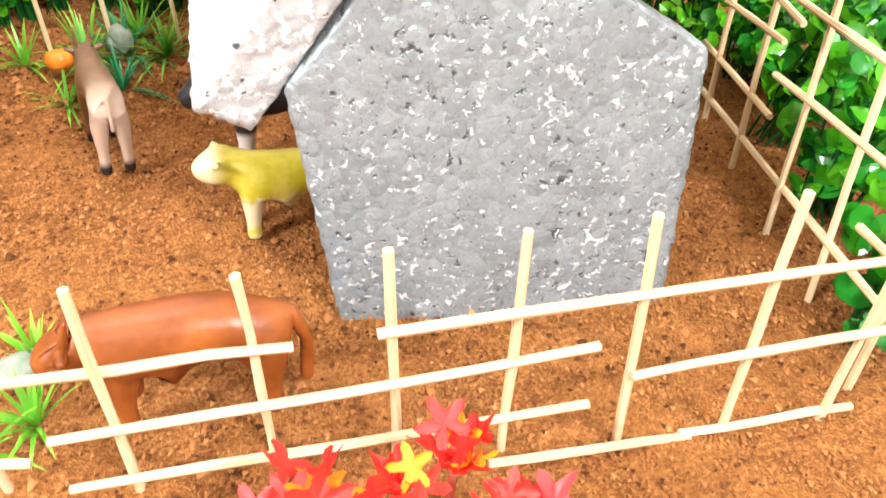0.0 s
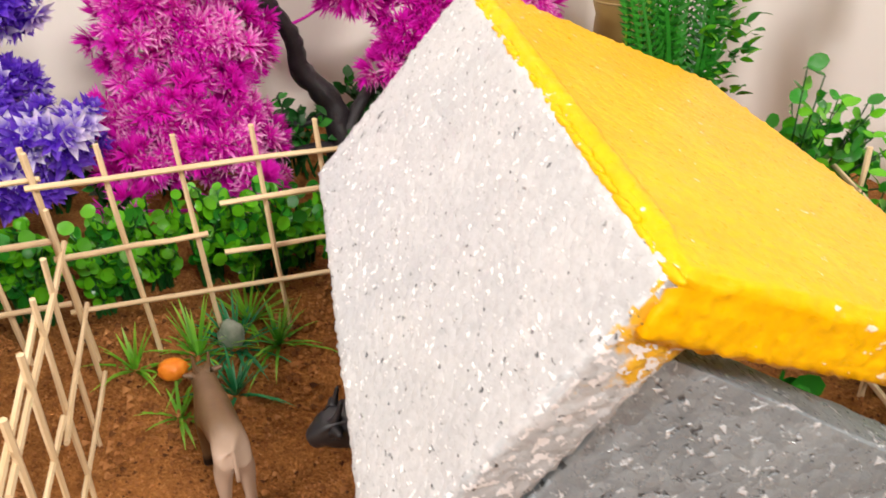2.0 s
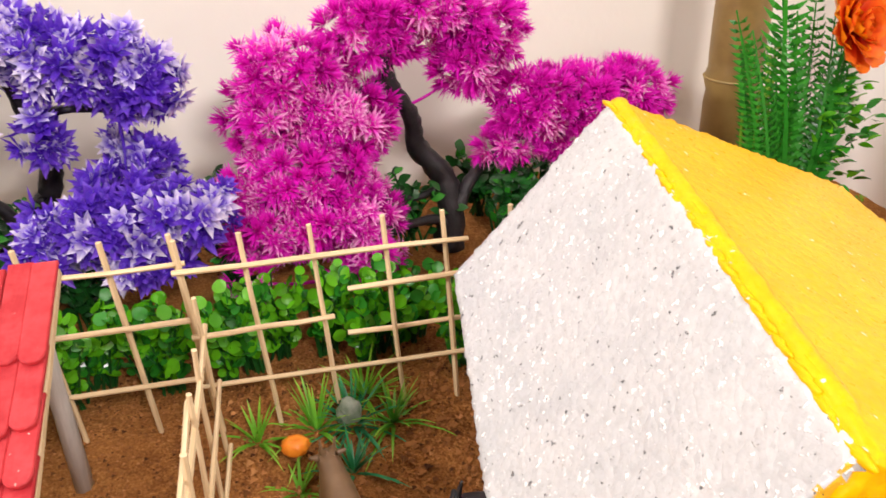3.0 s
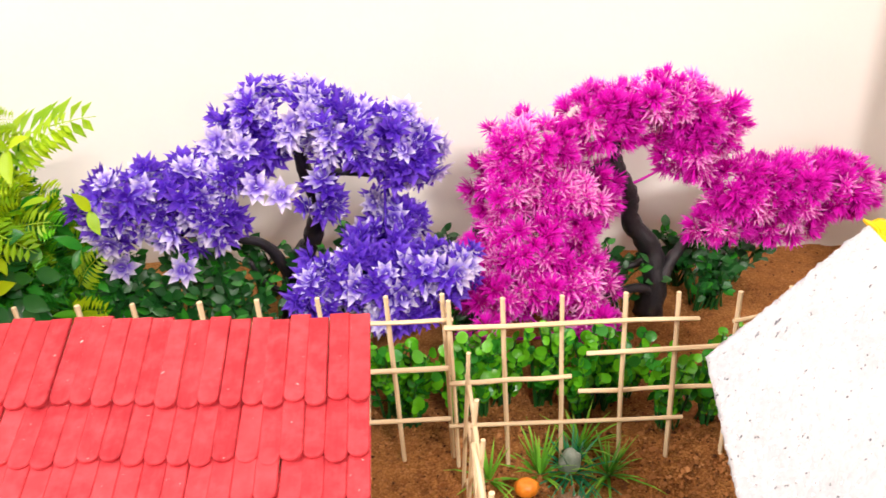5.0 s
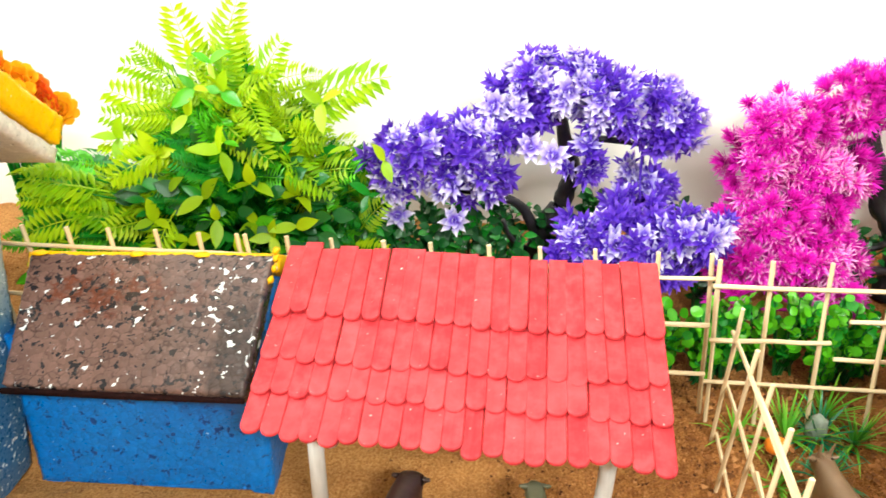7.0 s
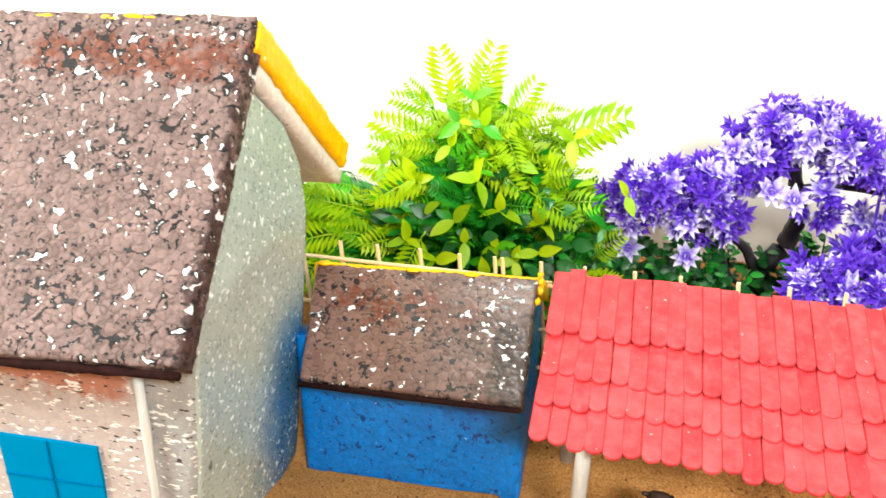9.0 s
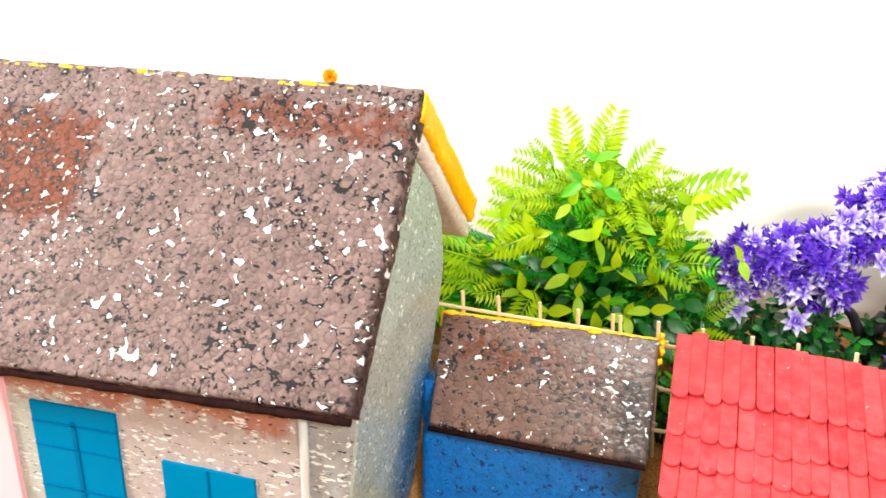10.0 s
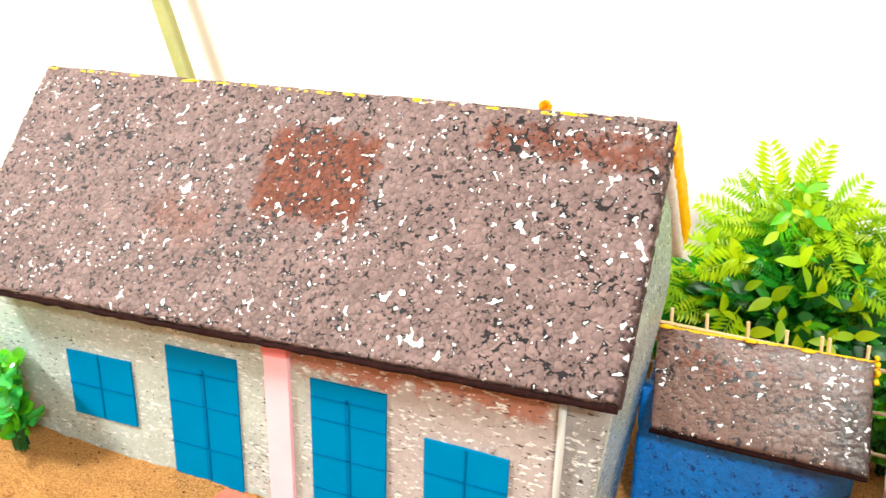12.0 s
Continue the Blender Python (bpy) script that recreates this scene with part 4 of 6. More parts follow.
# ---------- plants ----------
TUFTS = ((-0.018, 0.562, 20, 0.040), (0.019, 0.566, 32, 0.050), (0.053, 0.588, 34, 0.050), (0.068, 0.562, 34, 0.046), (0.004, 0.525, 24, 0.036), (0.037, 0.531, 34, 0.040), (0.042, 0.565, 36, 0.046), (-0.011, 0.302, 26, 0.036), (-0.012, 0.270, 30, 0.034), (-0.03, 0.262, 24, 0.034))
RED_SPOTS = ((0.078, 0.178, 0.036, 3), (0.121, 0.172, 0.040, 7), (0.099, 0.166, 0.036, 6), (0.126, 0.146, 0.036, 6), (0.061, 0.166, 0.034, 4), (0.076, 0.160, 0.036, 5), (0.135, 0.138, 0.034, 5), (0.10, 0.145, 0.034, 6))
def petal_mesh(name, rings, length, width, cup, seed):
    """A star flower: rings of (number, reach, rise) pointed petals with a fold along the middle; the UV runs from heart to tip."""
    rnd = random.Random(seed)
    verts, faces, uvs = [], [], []
    for count, reach, rise in rings:
        for k in range(count):
            a = 2 * math.pi * (k + rnd.uniform(-0.25, 0.25)) / count
            el = rise + rnd.uniform(-0.15, 0.15)
            out = Vector((math.cos(a) * math.cos(el), math.sin(a) * math.cos(el), math.sin(el)))
            side = Vector((-math.sin(a), math.cos(a), 0))
            up = side.cross(out) * -1
            ln, w = length * reach * rnd.uniform(0.85, 1.1), width * rnd.uniform(0.85, 1.1)
            b = len(verts)
            for along, across, lift, v in ((0.04, 0, 0, 0.0), (0.52, -w, cup * 0.4, 0.5), (0.55, 0, -cup * 0.2, 0.55), (0.52, w, cup * 0.4, 0.5), (1.0, 0, cup, 1.0)):
                verts.append(tuple(out * ln * along + side * across + up * lift))
                uvs.append((0.5, v))
            faces += [(b, b + 2, b + 1), (b, b + 3, b + 2), (b + 1, b + 2, b + 4), (b + 2, b + 3, b + 4)]
    return mesh_of(name, verts, faces, uvs)


def needle_mesh(name, count, length, width, seed):
    """A tuft of narrow pointed needles that spread from one spot."""
    rnd = random.Random(seed)
    verts, faces, uvs = [], [], []
    for k in range(count):
        el = rnd.uniform(0.35, 1.5)
        a = rnd.uniform(0, 2 * math.pi)
        out = Vector((math.cos(a) * math.cos(el), math.sin(a) * math.cos(el), math.sin(el)))
        side = Vector((-math.sin(a), math.cos(a), 0))
        ln = length * rnd.uniform(0.7, 1.1)
        b = len(verts)
        for along, across, v in ((0.0, -width * 0.3, 0.0), (0.0, width * 0.3, 0.0), (0.6, width, 0.6), (0.6, -width, 0.6), (1.0, 0, 1.0)):
            verts.append(tuple(out * ln * along + side * across))
            uvs.append((0.5, v))
        faces += [(b, b + 1, b + 2, b + 3), (b + 3, b + 2, b + 4)]
    return mesh_of(name, verts, faces, uvs)


def round_leaf_mesh(name, seed, point=0.0):
    """A round, slightly cupped leaf of unit size with a short stalk."""
    rnd = random.Random(seed)
    n = 10
    verts, faces = [(0, 0.5, -0.06)], []
    for k in range(n):
        a = 2 * math.pi * k / n
        r = 0.5 * (1 + rnd.uniform(-0.06, 0.06)) * (1 + point * max(0, math.sin(a)) ** 6)
        verts.append((r * math.cos(a), 0.5 + r * math.sin(a), 0.05 + rnd.uniform(-0.05, 0.05)))
    for k in range(n):
        faces.append((0, 1 + k, 1 + (k + 1) % n))
    b = len(verts)
    verts += [(-0.03, -0.25, -0.05), (0.03, -0.25, -0.05), (0.03, 0.1, 0), (-0.03, 0.1, 0)]
    faces.append((b, b + 1, b + 2, b + 3))
    return mesh_of(name, verts, faces, None, True)


def blade_leaf_mesh(name, seed, wide=1.0):
    """A pointed oval leaf of unit length, folded along its rib and drooping."""
    n = 6
    verts, faces = [], []
    for k in range(n + 1):
        t = k / n
        w = wide * 0.24 * math.sin(math.pi * min(1, t * 0.98 + 0.02)) ** 0.8 * (1.15 - 0.4 * t)
        z = 0.05 * math.sin(t * 3) - 0.18 * t * t
        verts += [(-w, t, z + 0.05), (0, t, z), (w, t, z + 0.05)]
        if k:
            b = 3 * (k - 1)
            faces += [(b, b + 1, b + 4, b + 3), (b + 1, b + 2, b + 5, b + 4)]
    return mesh_of(name, verts, faces, None, True)


def frond_mesh(name, seed, pairs=12, broad=0.21, droop=0.22, wide=0.036):
    """A fern frond of unit length: a curved rib with pairs of narrow leaflets."""
    rnd = random.Random(seed)
    verts, faces = [], []
    rib = lambda t: Vector((0.04 * math.sin(3 * t + seed), t, 0.45 * droop * math.sin(2.2 * t) - droop * t * t))
    for k in range(8):
        a, b = rib(k / 8), rib((k + 1) / 8)
        q = len(verts)
        w = 0.011 * (1.2 - k / 8)
        verts += [(a.x - w, a.y, a.z + 0.004), (a.x + w, a.y, a.z + 0.004), (b.x + w, b.y, b.z + 0.004), (b.x - w, b.y, b.z + 0.004)]
        faces.append((q, q + 1, q + 2, q + 3))
    for k in range(pairs):
        t = 0.16 + 0.82 * k / pairs
        p = rib(t)
        ln = broad * (0.55 + 1.1 * math.sin(math.pi * min(1, 0.15 + 0.85 * t)) ** 0.8) * rnd.uniform(0.9, 1.08)
        for s in (-1, 1):
            d = Vector((s * 0.86, 0.5, rnd.uniform(-0.12, 0.12))).normalized()
            side = Vector((-d.y, d.x, 0)).normalized() * wide
            q = len(verts)
            mid = p + d * ln * 0.55 + Vector((0, 0, 0.012))
            tip = p + d * ln + Vector((0, 0, -0.03 * ln / 0.2))
            verts += [tuple(p), tuple(mid - side), tuple(tip), tuple(mid + side)]
            faces.append((q, q + 1, q + 2, q + 3))
    return mesh_of(name, verts, faces)


def facing(at, out, size, spin):
    """A pose at a place whose z points outwards."""
    q = Vector(out).normalized().to_track_quat("Z", "Y").to_matrix().to_4x4()
    m = q @ Matrix.Rotation(spin, 4, "Z") @ Matrix.Scale(size, 4)
    m.translation = at
    return m


def along(at, out, size, spin):
    """A pose at a place whose y points outwards."""
    q = Vector(out).normalized().to_track_quat("Y", "Z").to_matrix().to_4x4()
    m = q @ Matrix.Rotation(spin, 4, "Y") @ Matrix.Scale(size, 4)
    m.translation = at
    return m


def spread(at, out, size, spin, face=(0.0, -0.8, 0.6)):
    """A pose whose y points outwards and whose upper side turns towards face."""
    y = Vector(out).normalized()
    z = (Vector(face) - y * y.dot(Vector(face))).normalized()
    m = Matrix((y.cross(z), y, z)).transposed().to_4x4() @ Matrix.Rotation(spin, 4, "Y") @ Matrix.Scale(size, 4)
    m.translation = at
    return m


turned = spread


def lobed_leaf_mesh(name, seed):
    """A leaf of unit size with five pointed lobes, cupped and wavy."""
    rnd = random.Random(seed)
    verts, faces = [(0, 0.35, -0.05)], []
    n = 30
    for k in range(n):
        a = 2 * math.pi * k / n - math.pi / 2
        lobe = 0.5 + 0.5 * math.cos(5 * (a - math.pi / 2))
        r = (0.26 + 0.36 * lobe ** 1.3) * (0.55 if k < 2 or k > n - 2 else 1)
        verts.append((r * math.cos(a), 0.38 + r * math.sin(a), 0.10 * r + 0.05 * math.sin(7 * a + seed)))
    for k in range(n):
        faces.append((0, 1 + k, 1 + (k + 1) % n))
    return mesh_of(name, verts, faces, None, True)


def blossom_tree(label, trunk, branches, clumps, meshes, pale, count, size, seed, shade, share=0.5, loose=1.0):
    rnd = random.Random(seed)
    root = thing("bonsai_tree", label, "artificial tree", group="artificial blossom trees")
    pts = spline(trunk[0])
    tube_part("trunk", pts, lerp_list(trunk[1], len(pts)), BARK, root, 9, 0.14, "dark twisted plastic trunk")
    wood = list(pts)
    for path, radii in branches:
        pts = spline(path)
        wood += pts
        tube_part("branch", pts, lerp_list(radii, len(pts)), BARK, root, 7, 0.1)
    areas = [c[3] * c[5] + c[3] * c[4] for c in clumps]
    total = sum(areas)
    blossoms = []
    for c, area in zip(clumps, areas):
        centre = Vector(c[:3])
        # coloured twig that carries the clump
        start = min(wood, key=lambda p: (p - centre).length)
        if (centre - start).length > 0.012:
            mid = (centre + start) / 2 + Vector((0, 0.006, -0.006))
            tube_part("twig", spline([start, mid, centre], 4), lerp_list([0.0014, 0.0009], 9), shade, root, 5)
        n = max(3, int(count * area / total))
        for k in range(n):
            d = Vector((rnd.gauss(0, 1), rnd.gauss(-0.5, 0.9), rnd.gauss(0.15, 1))).normalized()
            r = rnd.uniform(0.35, 1.0) ** 0.5
            at = centre + Vector((d.x * c[3] * 1.38, d.y * c[4] * 1.30, d.z * c[5] * 1.20)) * r * rnd.uniform(1.0 / loose, loose)
            out = d * 1.0 + Vector((0, -0.45, 0.25)) + Vector([rnd.uniform(-0.45, 0.45) for _ in range(3)])
            # pale-tipped blossoms grow in loose patches on the outside
            patch = noise.noise(at * 30 + Vector((seed, 0, 0))) + 0.8 * noise.noise(at * 75)
            light = rnd.random() < (share if d.y < 0.2 and r > 0.62 and patch > -0.32 else 0.08)
            blossoms.append((at.y, rnd.choice(pale if light else meshes), facing(at, out, size * rnd.uniform(0.8, 1.2), rnd.uniform(0, 6.28))))
    blossoms.sort(key=lambda item: item[0])
    for _, me, m in blossoms[:300]:
        place("flower", me, None, root, m)
    for pool in (meshes, pale):
        joined("blossoms", [(me, m) for _, me, m in blossoms[300:] if me in pool], root)
    return root


def joined(name, pieces, root):
    """Many small pieces as one mesh."""
    verts, faces, uvs = [], [], []
    for me, m in pieces:
        b = len(verts)
        verts += [tuple(m @ v.co) for v in me.vertices]
        faces += [tuple(b + i for i in p.vertices) for p in me.polygons]
        at = [(0.0, 0.0)] * len(me.vertices)
        if me.uv_layers:
            for loop, uv in zip(me.loops, me.uv_layers[0].data):
                at[loop.vertex_index] = tuple(uv.uv)
        uvs += at
    if pieces:
        ob = place(name, mesh_of(name, verts, faces, uvs), pieces[0][0].materials[0], root)
        ob["kind"] = "stuff"


violet = [petal_mesh("flower", [(7, 1.0, 0.18), (5, 0.8, 0.65), (2, 0.5, 1.2)], 1.0, 0.205, 0.14, s) for s in (1, 2, 3)]
violet_pale = [petal_mesh("flower", [(8, 1.0, 0.12), (5, 0.75, 0.55), (2, 0.45, 1.2)], 1.0, 0.225, 0.12, s) for s in (4, 5, 6)]
for me in violet:
    me.materials.append(VIOLET)
for me in violet_pale:
    me.materials.append(VIOLET_PALE)
blossom_tree("purple artificial bonsai with white-tipped star flowers on a dark trunk",
             ([(-0.166, 0.742, 0.045), (-0.163, 0.742, 0.10), (-0.146, 0.740, 0.135), (-0.139, 0.738, 0.165), (-0.147, 0.735, 0.195), (-0.157, 0.728, 0.235)], [0.012, 0.0095, 0.0085, 0.007, 0.0065, 0.004]),
             [([(-0.163, 0.741, 0.098), (-0.182, 0.735, 0.132), (-0.208, 0.722, 0.146), (-0.243, 0.705, 0.158)], [0.006, 0.0045, 0.0038, 0.0025]),
              ([(-0.170, 0.741, 0.085), (-0.188, 0.738, 0.098), (-0.197, 0.735, 0.118)], [0.003, 0.0025, 0.002]),
              ([(-0.160, 0.741, 0.08), (-0.13, 0.715, 0.09), (-0.09, 0.69, 0.095)], [0.005, 0.004, 0.0025]),
              ([(-0.145, 0.735, 0.19), (-0.12, 0.722, 0.20), (-0.085, 0.71, 0.20)], [0.004, 0.0032, 0.002])],
             [(-0.155, 0.715, 0.248, 0.035, 0.02, 0.02), (-0.103, 0.705, 0.233, 0.028, 0.021, 0.022), (-0.19, 0.712, 0.228, 0.022, 0.016, 0.015), (-0.068, 0.705, 0.224, 0.017, 0.018, 0.026), (-0.25, 0.69, 0.197, 0.033, 0.02, 0.02),
              (-0.225, 0.685, 0.176, 0.022, 0.016, 0.015), (-0.281, 0.69, 0.179, 0.019, 0.017, 0.019), (-0.207, 0.70, 0.207, 0.018, 0.014, 0.013), (-0.134, 0.7, 0.188, 0.011, 0.011, 0.015), (-0.076, 0.725, 0.159, 0.018, 0.017, 0.018), (-0.09, 0.67, 0.132, 0.043, 0.021, 0.021),
              (-0.046, 0.665, 0.139, 0.02, 0.019, 0.019), (-0.134, 0.665, 0.124, 0.018, 0.014, 0.014), (-0.073, 0.655, 0.109, 0.022, 0.01, 0.008), (-0.085, 0.69, 0.156, 0.019, 0.012, 0.011)],
             violet, violet_pale, 700, 0.0138, 31, VIOLET, 0.50, 1.25)
lone = bpy.data.objects["bonsai_tree"]
for k, (x, y, z) in enumerate(((-0.237, 0.673, 0.142), (-0.286, 0.689, 0.138), (-0.178, 0.672, 0.207), (-0.160, 0.668, 0.202))):
    place("flower", violet_pale[k % 3], None, lone, facing((x, y, z), (0.1, -1, 0.4), 0.0145, k))
needles = [needle_mesh("flower", 64, 1.0, 0.050, s) for s in (1, 2, 3)]
needles_pale = [petal_mesh("flower", [(10, 1.0, 0.12), (8, 0.85, 0.5), (5, 0.6, 1.0)], 1.0, 0.10, 0.08, s) for s in (4, 5, 6)]
for me in needles:
    me.materials.append(MAGENTA)
for me in needles_pale:
    me.materials.append(MAGENTA_PALE)
blossom_tree("magenta artificial bonsai with pink-tipped needle blossoms on a dark trunk",
             ([(0.149, 0.736, 0.056), (0.151, 0.737, 0.088), (0.145, 0.740, 0.118), (0.124, 0.738, 0.147), (0.119, 0.732, 0.172), (0.104, 0.724, 0.198), (0.098, 0.72, 0.222)], [0.0135, 0.012, 0.010, 0.008, 0.0068, 0.006, 0.004]),
             [([(0.153, 0.732, 0.088), (0.168, 0.740, 0.112), (0.188, 0.748, 0.128), (0.215, 0.735, 0.15)], [0.007, 0.0055, 0.004, 0.0025]),
              ([(0.104, 0.724, 0.198), (0.09, 0.72, 0.202), (0.07, 0.716, 0.194)], [0.004, 0.003, 0.002]),
              ([(0.152, 0.732, 0.08), (0.13, 0.725, 0.088), (0.09, 0.70, 0.09), (0.05, 0.67, 0.075)], [0.005, 0.004, 0.003, 0.002]),
              ([(0.146, 0.74, 0.11), (0.12, 0.732, 0.105), (0.075, 0.71, 0.12)], [0.004, 0.003, 0.002])],
             [(0.137, 0.73, 0.252, 0.033, 0.018, 0.016), (0.089, 0.73, 0.238, 0.027, 0.02, 0.021), (0.173, 0.73, 0.233, 0.023, 0.022, 0.022), (0.029, 0.72, 0.216, 0.029, 0.02, 0.021), (0.012, 0.715, 0.185, 0.023, 0.022, 0.022),
              (0.06, 0.72, 0.178, 0.03, 0.024, 0.028), (0.036, 0.7, 0.139, 0.043, 0.022, 0.024), (0.059, 0.685, 0.115, 0.029, 0.02, 0.022), (0.007, 0.68, 0.113, 0.025, 0.018, 0.018), (-0.012, 0.65, 0.090, 0.01, 0.009, 0.009),
              (0.222, 0.73, 0.177, 0.034, 0.022, 0.022), (0.264, 0.73, 0.176, 0.026, 0.022, 0.024), (0.296, 0.725, 0.178, 0.022, 0.018, 0.020), (0.253, 0.73, 0.148, 0.024, 0.014, 0.013), (0.192, 0.72, 0.146, 0.02, 0.01, 0.009), (0.163, 0.73, 0.211, 0.02, 0.017, 0.018), (0.079, 0.665, 0.092, 0.014, 0.01, 0.01)],
             needles, needles_pale, 1250, 0.0132, 32, MAGENTA, 0.50)


def leafy_plant(name, label, category, centre, spread, number, size, meshes, seed, group="", low=None, stem_material=None):
    """A bunch of thin stems with leaves along them, within an ellipsoid over its foot."""
    rnd = random.Random(seed)
    root = thing(name, label, category, group=group)
    c, s = Vector(centre), Vector(spread)
    foot = Vector((c.x, c.y + s.y * 0.3, ground_z(c.x, c.y) - 0.004 if low is None else low))
    stems = min(26, max(3, number // 7))
    leaves = []
    sv, sf = [], []
    for k in range(stems):
        d = Vector((rnd.uniform(-1, 1), rnd.uniform(-1, 0.7), rnd.uniform(-0.2, 1.0)))
        d = d.normalized() * rnd.uniform(0.7, 1.0)
        tip = c + Vector((d.x * s.x, d.y * s.y, d.z * s.z))
        base = foot + Vector((rnd.uniform(-0.3, 0.3) * s.x, rnd.uniform(-0.3, 0.3) * s.y, 0))
        mid = (base + tip) / 2 + Vector((0, 0, 0.25 * s.z))
        pts = spline([base, mid, tip], 4)
        v, f = tube(pts, lerp_list([0.0012, 0.0006], len(pts)), 4, False)
        sf += [tuple(q + len(sv) for q in face) for face in f]
        sv += v
        per = number // stems
        for i in range(per):
            p = pts[min(len(pts) - 1, 2 + int((len(pts) - 2) * (i + 0.7) / per))]
            a = rnd.uniform(0, 6.28)
            out = Vector((math.cos(a), math.sin(a) * 0.7 - 0.35, rnd.uniform(0.1, 0.9)))
            leaves.append((p.y - 0.5 * p.z, rnd.choice(meshes), turned(p, out, size * rnd.uniform(0.75, 1.2), rnd.uniform(-0.7, 0.7), (rnd.uniform(-0.5, 0.3), -0.75, 0.65))))
    leaves.sort(key=lambda item: item[0])
    for _, me, m in leaves[:60]:
        place("leaf", me, None, root, m)
    for mat in sorted({me.materials[0].name for me in meshes}):
        joined("foliage", [(me, m) for _, me, m in leaves[60:] if me.materials[0].name == mat], root)
    place("stem", mesh_of("stem", sv, sf), stem_material or LEAF_DEEP, root)
    return root


def leaf_set(maker, material, seeds, **more):
    out = []
    for s in seeds:
        me = maker("leaf", s, **more)
        me.materials.append(material)
        out.append(me)
    return out


ROUND = leaf_set(round_leaf_mesh, LEAF, (1, 2, 3))
ROUND_BRIGHT = leaf_set(round_leaf_mesh, LEAF_BRIGHT, (4, 5, 6))
ROUND_MINT = leaf_set(round_leaf_mesh, MINT, (13, 14))
OVAL = leaf_set(round_leaf_mesh, LEAF_BRIGHT, (9, 10), point=0.35)
OVAL_DARK = leaf_set(round_leaf_mesh, LEAF, (11, 12), point=0.35)
BROAD = leaf_set(blade_leaf_mesh, LIME, (1,))
BROAD_MID = leaf_set(blade_leaf_mesh, LEAF_BRIGHT, (3,))
BROAD_DARK = leaf_set(blade_leaf_mesh, LEAF, (2,))
FROND = leaf_set(frond_mesh, LIME, (1, 2, 3), pairs=10, wide=0.040, broad=0.20)
FROND_GREEN = leaf_set(frond_mesh, LEAF_BRIGHT, (4, 5))
FROND_DEEP = leaf_set(frond_mesh, LEAF, (10,))
POINTED = leaf_set(blade_leaf_mesh, LEAF_BRIGHT, (6,), wide=1.35)
POINTED_DARK = leaf_set(blade_leaf_mesh, LEAF, (7,), wide=1.35)
POINTED_DEEP = leaf_set(blade_leaf_mesh, LEAF_DEEP, (8, 9), wide=1.4)
FROND_TIP = leaf_set(frond_mesh, MOSS, (16, 17), pairs=16, broad=0.06, droop=0.10, wide=0.02)
FROND_SLIM = leaf_set(frond_mesh, LEAF, (6, 7), pairs=24, broad=0.055, droop=0.05, wide=0.009)
FROND_MOSS_SLIM = leaf_set(frond_mesh, MOSS, (8, 9), pairs=22, broad=0.06, droop=0.05, wide=0.009)

# low round-leaved plants along the back fence
rnd = random.Random(77)
for k in range(24):
    x = -0.345 + k * 0.0235 + rnd.uniform(-0.008, 0.008)
    y = rnd.uniform(0.598, 0.640)
    leafy_plant("ground_plant", "small round-leaved green plastic plant behind the fence", "artificial plant", (x, y, ground_z(x, y) + 0.034 + 0.012 * rnd.random()), (0.024, 0.020, 0.038), 120, 0.0088, ROUND_BRIGHT + ROUND_BRIGHT + ROUND, 100 + k, "round-leaved plants")
for k, x in enumerate((-0.42, -0.36, -0.30, -0.25, -0.22, -0.19, -0.145, -0.11, -0.06, -0.02, 0.02, 0.07, 0.12, 0.185, 0.215, 0.24, 0.20)):
    leafy_plant("ground_plant", "dark green small-leaved plastic plant under the trees", "artificial plant", (x, 0.735 + 0.035 * (k % 2), 0.095), (0.034, 0.024, 0.042), 90, 0.0110, POINTED_DEEP + POINTED_DEEP + POINTED_DARK, 140 + k, "dark small-leaved plants")

for k, (x, y) in enumerate(((-0.02, 0.70), (-0.115, 0.70), (0.095, 0.735), (-0.29, 0.665), (-0.25, 0.655), (-0.21, 0.66), (-0.17, 0.665))):
    leafy_plant("ground_plant", "dark green small-leaved plastic plant under the trees", "artificial plant", (x, y, 0.085), (0.030, 0.024, 0.036), 70, 0.0105, POINTED_DEEP + POINTED_DARK, 170 + k, "dark small-leaved plants")

for k, (x, y) in enumerate(((-0.325, 0.705), (-0.285, 0.70), (-0.245, 0.705), (-0.205, 0.70), (-0.125, 0.69))):
    leafy_plant("ground_plant", "dense dark green plastic plant at the foot of the trees", "artificial plant", (x, y, 0.092), (0.036, 0.024, 0.044), 110, 0.0120, POINTED_DARK + POINTED_DEEP + POINTED_DEEP, 185 + k, "dark small-leaved plants")

